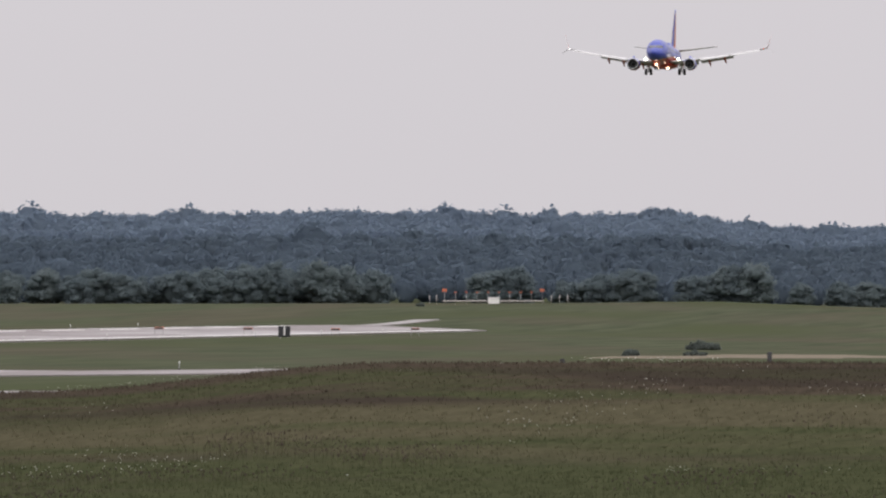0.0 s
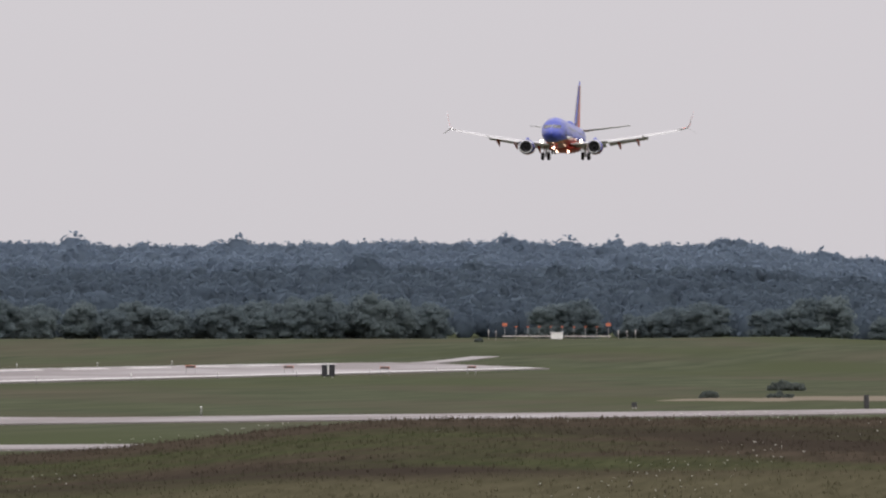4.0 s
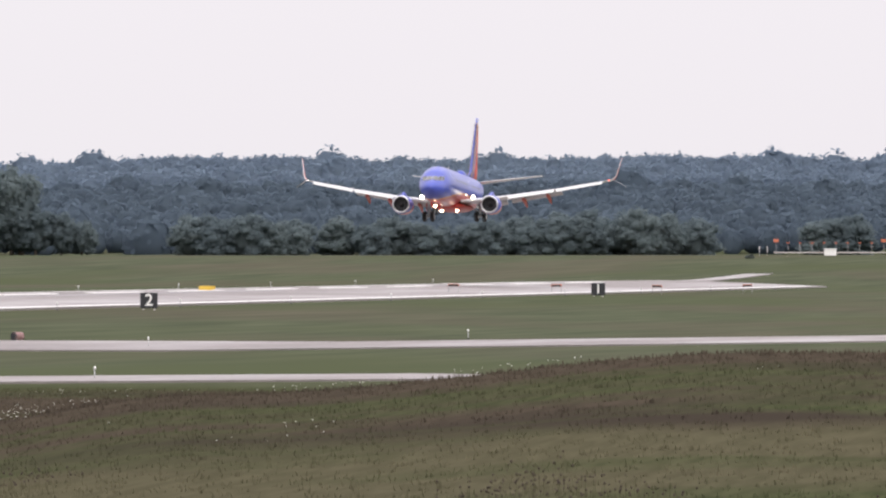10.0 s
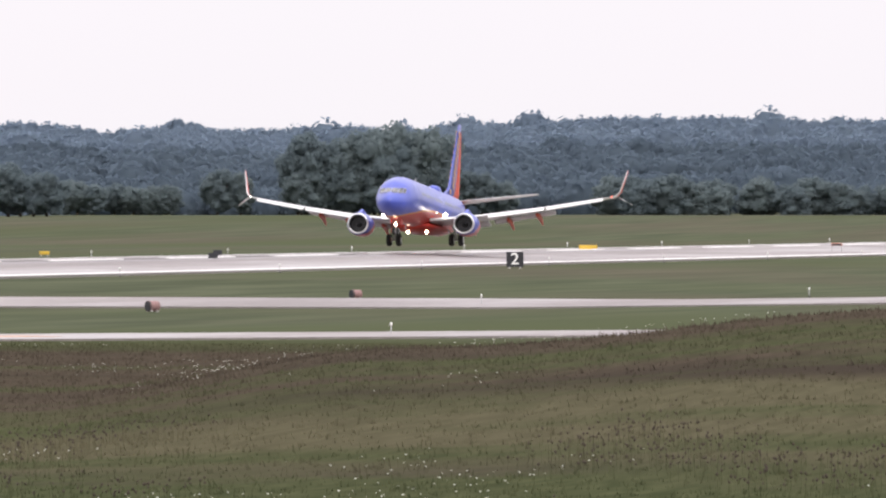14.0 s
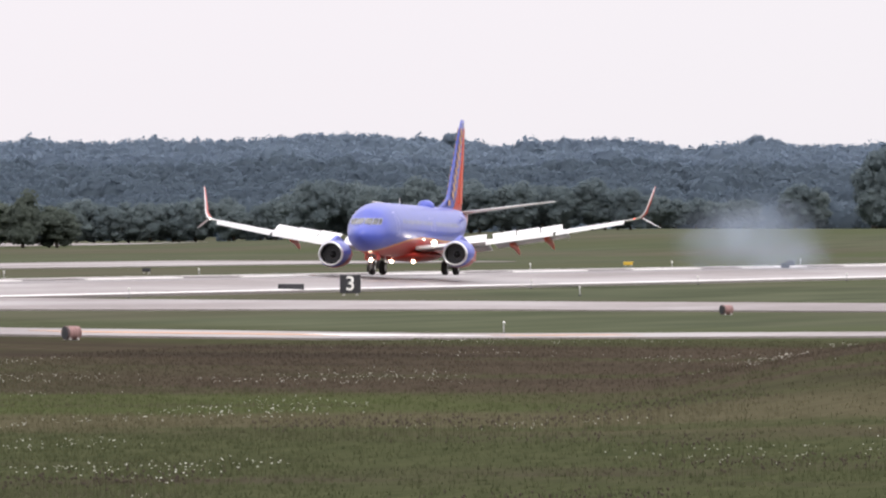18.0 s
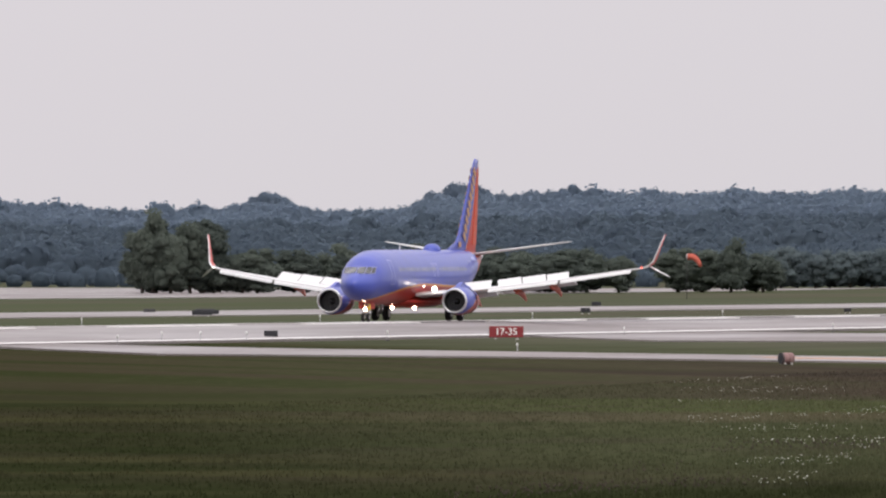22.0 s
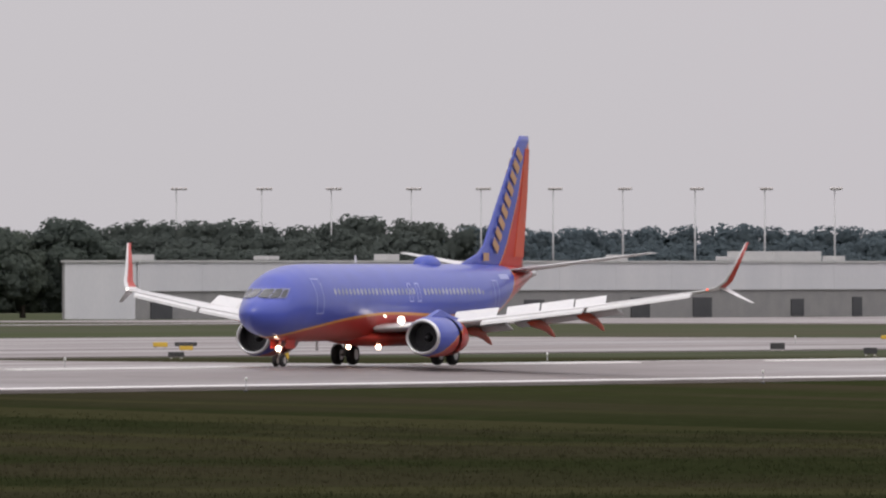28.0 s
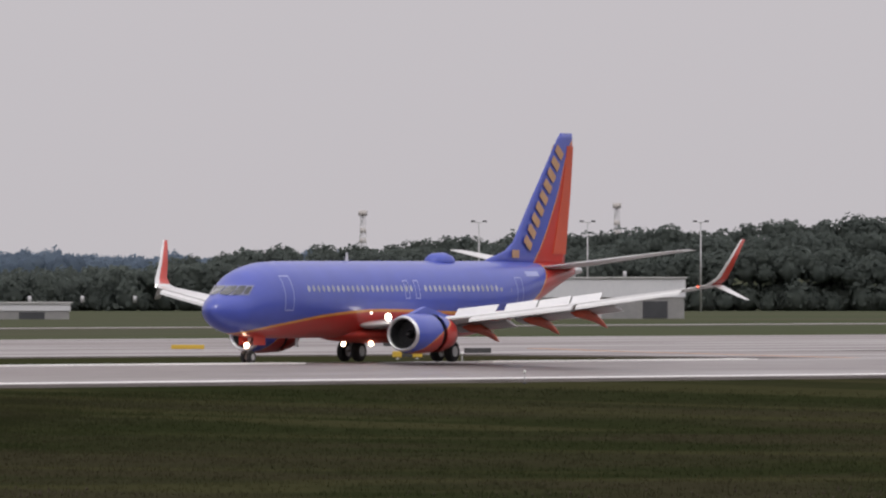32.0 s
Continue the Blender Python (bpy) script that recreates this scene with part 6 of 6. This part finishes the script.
def blades(name, n, seed, near, far, h0, h1, width, material, label, lean=0.35):
    x, y, rng = meadow_spots(n, seed, near, far)
    m = len(x)
    z = land(x, y)
    clump = np.stack([x, y, z - 0.03], 1)
    V, k = [], 4
    for j in range(k):
        a = rng.uniform(0, 6.28, m)
        off = np.stack([np.cos(a), np.sin(a), np.zeros(m)], 1) * rng.uniform(0.05, 0.45, m)[:, None]
        h = rng.uniform(h0, h1, m)
        w = width * rng.uniform(0.6, 1.4, m)
        side = np.stack([np.cos(a + 1.57), np.sin(a + 1.57), np.zeros(m)], 1) * w[:, None]
        tip = clump + off + np.stack([np.cos(a) * lean * h, np.sin(a) * lean * h, h], 1)
        V.append(np.stack([clump + off - side, clump + off + side, tip], 1))
    V = np.concatenate(V).reshape(-1, 3)
    F = np.arange(len(V)).reshape(-1, 3)
    me = bpy.data.meshes.new(name)
    me.from_pydata(V.tolist(), [], F.tolist())
    me.polygons.foreach_set("use_smooth", [True] * len(me.polygons))
    me.materials.append(material)
    me.update()
    return tagged(new(name, me), label, "grass", kind="stuff")


blades("meadow_grass", 120000, 1, 120, 700, 0.06, 0.22, 0.035, M_BLADE, "rough meadow grass, green and brown")


def heads(name, n, seed, near, far, h0, h1, r, flat, material, label, patchy, wide=21.0):
    x, y, rng = meadow_spots(n, seed, near, far, wide)
    keep = np.array([noise.noise(Vector((a / 9.0, b / 34.0, seed))) > patchy + 0.25 * rng.random() for a, b in zip(x, y)])
    x, y = x[keep], y[keep]
    z = land(x, y)
    oct_v = np.array([(1, 0, 0), (0, 1, 0), (-1, 0, 0), (0, -1, 0), (0, 0, 1), (0, 0, -1)], float)
    oct_f = [(0, 1, 4), (1, 2, 4), (2, 3, 4), (3, 0, 4), (1, 0, 5), (2, 1, 5), (3, 2, 5), (0, 3, 5)]
    V, F, mats = [], [], []
    for a, b, c in zip(x, y, z):
        h, q = rng.uniform(h0, h1), r * rng.uniform(0.6, 1.4)
        base = len(V)
        for u in oct_v:
            V.append((a + u[0] * q, b + u[1] * q, c + h + u[2] * q * flat))
        F += [(base + i, base + j, base + k) for i, j, k in oct_f]
        V += [(a - 0.012, b, c), (a + 0.012, b, c), (a, b, c + h)]
        F.append((base + 6, base + 7, base + 8))
        mats += [0] * 8 + [1]
    me = bpy.data.meshes.new(name)
    me.from_pydata(V, [], F)
    me.materials.append(material)
    me.materials.append(M_BLADE)
    me.polygons.foreach_set("material_index", mats)
    me.update()
    return tagged(new(name, me), label, "wildflowers", kind="stuff")


heads("seed_heads", 30000, 3, 225, 405, 0.3, 0.6, 0.03, 1.3, M_SEED, "dark dry seed heads standing in the meadow", 0.14)
heads("white_wildflowers", 12000, 4, 290, 680, 0.16, 0.32, 0.028, 0.5, M_FLOWER, "white flat-headed wildflowers scattered in the meadow", 0.12, 14.5)


# ---- tyre smoke where the main wheels touch down ----
def smoke_material():
    m, n, l, p = node_mat("tyre_smoke")
    n.remove(p)
    di, tr, clear = n.new("ShaderNodeBsdfDiffuse"), n.new("ShaderNodeBsdfTranslucent"), n.new("ShaderNodeBsdfTransparent")
    body, veil = n.new("ShaderNodeMixShader"), n.new("ShaderNodeMixShader")
    for q in (di, tr):
        q.inputs["Color"].default_value = (0.52, 0.62, 0.76, 1)
    l.new(di.outputs[0], body.inputs[1])
    l.new(tr.outputs[0], body.inputs[2])
    l.new(clear.outputs[0], veil.inputs[1])
    l.new(body.outputs[0], veil.inputs[2])
    l.new(veil.outputs[0], n["Material Output"].inputs["Surface"])
    co = n.new("ShaderNodeTexCoord")
    ln = n.new("ShaderNodeVectorMath")
    ln.operation = "LENGTH"
    flat = n.new("ShaderNodeVectorMath")
    flat.operation = "MULTIPLY"
    flat.inputs[1].default_value = (1.0, 0.0, 1.0)
    l.new(co.outputs["Object"], flat.inputs[0])
    l.new(flat.outputs[0], ln.inputs[0])
    fade = n.new("ShaderNodeMapRange")
    fade.interpolation_type = "SMOOTHSTEP"
    fade.inputs["From Min"].default_value, fade.inputs["From Max"].default_value = 0.15, 0.95
    fade.inputs["To Min"].default_value, fade.inputs["To Max"].default_value = 1.0, 0.0
    l.new(ln.outputs["Value"], fade.inputs["Value"])
    wisp = n.new("ShaderNodeTexNoise")
    wisp.inputs["Scale"].default_value, wisp.inputs["Detail"].default_value = 1.0, 3
    l.new(co.outputs["Object"], wisp.inputs["Vector"])
    wr = n.new("ShaderNodeMapRange")
    wr.inputs["From Min"].default_value, wr.inputs["From Max"].default_value = 0.25, 0.8
    wr.inputs["To Min"].default_value = 0.03
    wr.inputs["To Max"].default_value = 0.27
    l.new(wisp.outputs[0], wr.inputs["Value"])
    mul = n.new("ShaderNodeMath")
    mul.operation = "MULTIPLY"
    l.new(fade.outputs[0], mul.inputs[0])
    l.new(wr.outputs[0], mul.inputs[1])
    l.new(mul.outputs[0], veil.inputs[0])
    return m


M_SMOKE = smoke_material()
# first height, place along the runway, side, breadth, rise, time of rising
PUFFS = [(1148, -206.5, 3.0, 1.0, 16.25), (1138, -210.0, 4.0, 2.8, 16.4), (1126, -204.5, 4.2, 3.8, 16.6)]
SMOKE = []
for k, (y, x, r, rise, t0) in enumerate(PUFFS):
    bm = bmesh.new()
    lump(bm, (0, 0, 0), 1.0, k, 0.85, 4)
    for v in bm.verts:
        v.co.y *= 0.5
    for f in bm.faces:
        f.smooth = True
    me = bpy.data.meshes.new("smoke_puff")
    bm.to_mesh(me)
    bm.free()
    me.materials.append(M_SMOKE)
    ob = tagged(new("smoke_puff", me), "thin bluish puff of tyre smoke over the runway", "smoke", "tyre smoke")
    ob.scale = (r * 1.6, r, r)
    SMOKE.append((ob, y, x, r, rise, t0))


# ---- what moves ----
PITCH = [(0, 2.4), (8, 2.4), (11, 2.9), (13, 3.9), (15.9, 3.9), (16.8, 3.2), (18.0, 1.0), (18.8, 0.0), (32, 0.0)]


def motions():
    pt, pv = zip(*PITCH)
    times = sorted(set([r[0] for r in FLIGHT] + [3.0, 15.9, 16.8, 18.4, 18.8]))
    ft = [r[0] for r in FLIGHT]
    fy, fx, fz, fr = ([r[k] for r in FLIGHT] for k in (1, 2, 3, 4))
    rows = []
    for t in times:
        y, x, z, turn, nose = (float(np.interp(t, ts, vs)) for ts, vs in ((ft, fy), (ft, fx), (ft, fz), (ft, fr), (pt, pv)))
        rows.append((t, pose(RUNWAY_X + x, y, z, -nose, 0, turn)))
    walk(airliner, rows)
    # the wings bend up in the air and settle on the ground
    for ob, side in WINGS:
        rows = []
        for t, a in ((0, 2.6), (15.9, 2.6), (17.4, 1.8), (19.0, 0.8), (21.5, 0), (32, 0)):
            turn = Matrix.Rotation(radians(-side * a), 4, "Y")
            pivot = Vector((side * 1.9, 0, 2.0))
            rows.append((t, Matrix.Translation(pivot) @ turn @ Matrix.Translation(-pivot)))
        walk(ob, rows)
    for ob, hinge, roll, sweep in SPOILERS:
        walk(ob, [(t, pose(*hinge, a, roll, sweep)) for t, a in ((0, -6), (16.9, -6), (17.5, 32), (32, 32))])
    for ob, place in SLEEVES:
        x, y, z = place
        walk(ob, [(t, pose(x, y + d, z)) for t, d in ((0, 0), (18.0, 0), (19.2, 0.42), (32, 0.42))])

    for ob, y, x, r, rise, t0 in SMOKE:
        low, g = -r * 1.8, at(x, y)
        walk(ob, [(t, pose(x, y + dy, g + dz)) for t, dy, dz in ((0, 0, low), (t0, 0, low), (t0 + 0.4, 1, 0.6), (t0 + 0.9, 3, rise * 0.8), (t0 + 1.8, 6, rise * 1.1), (t0 + 3.0, 9, rise * 1.6), (32, 30, rise * 1.7 + 3))])


motions()
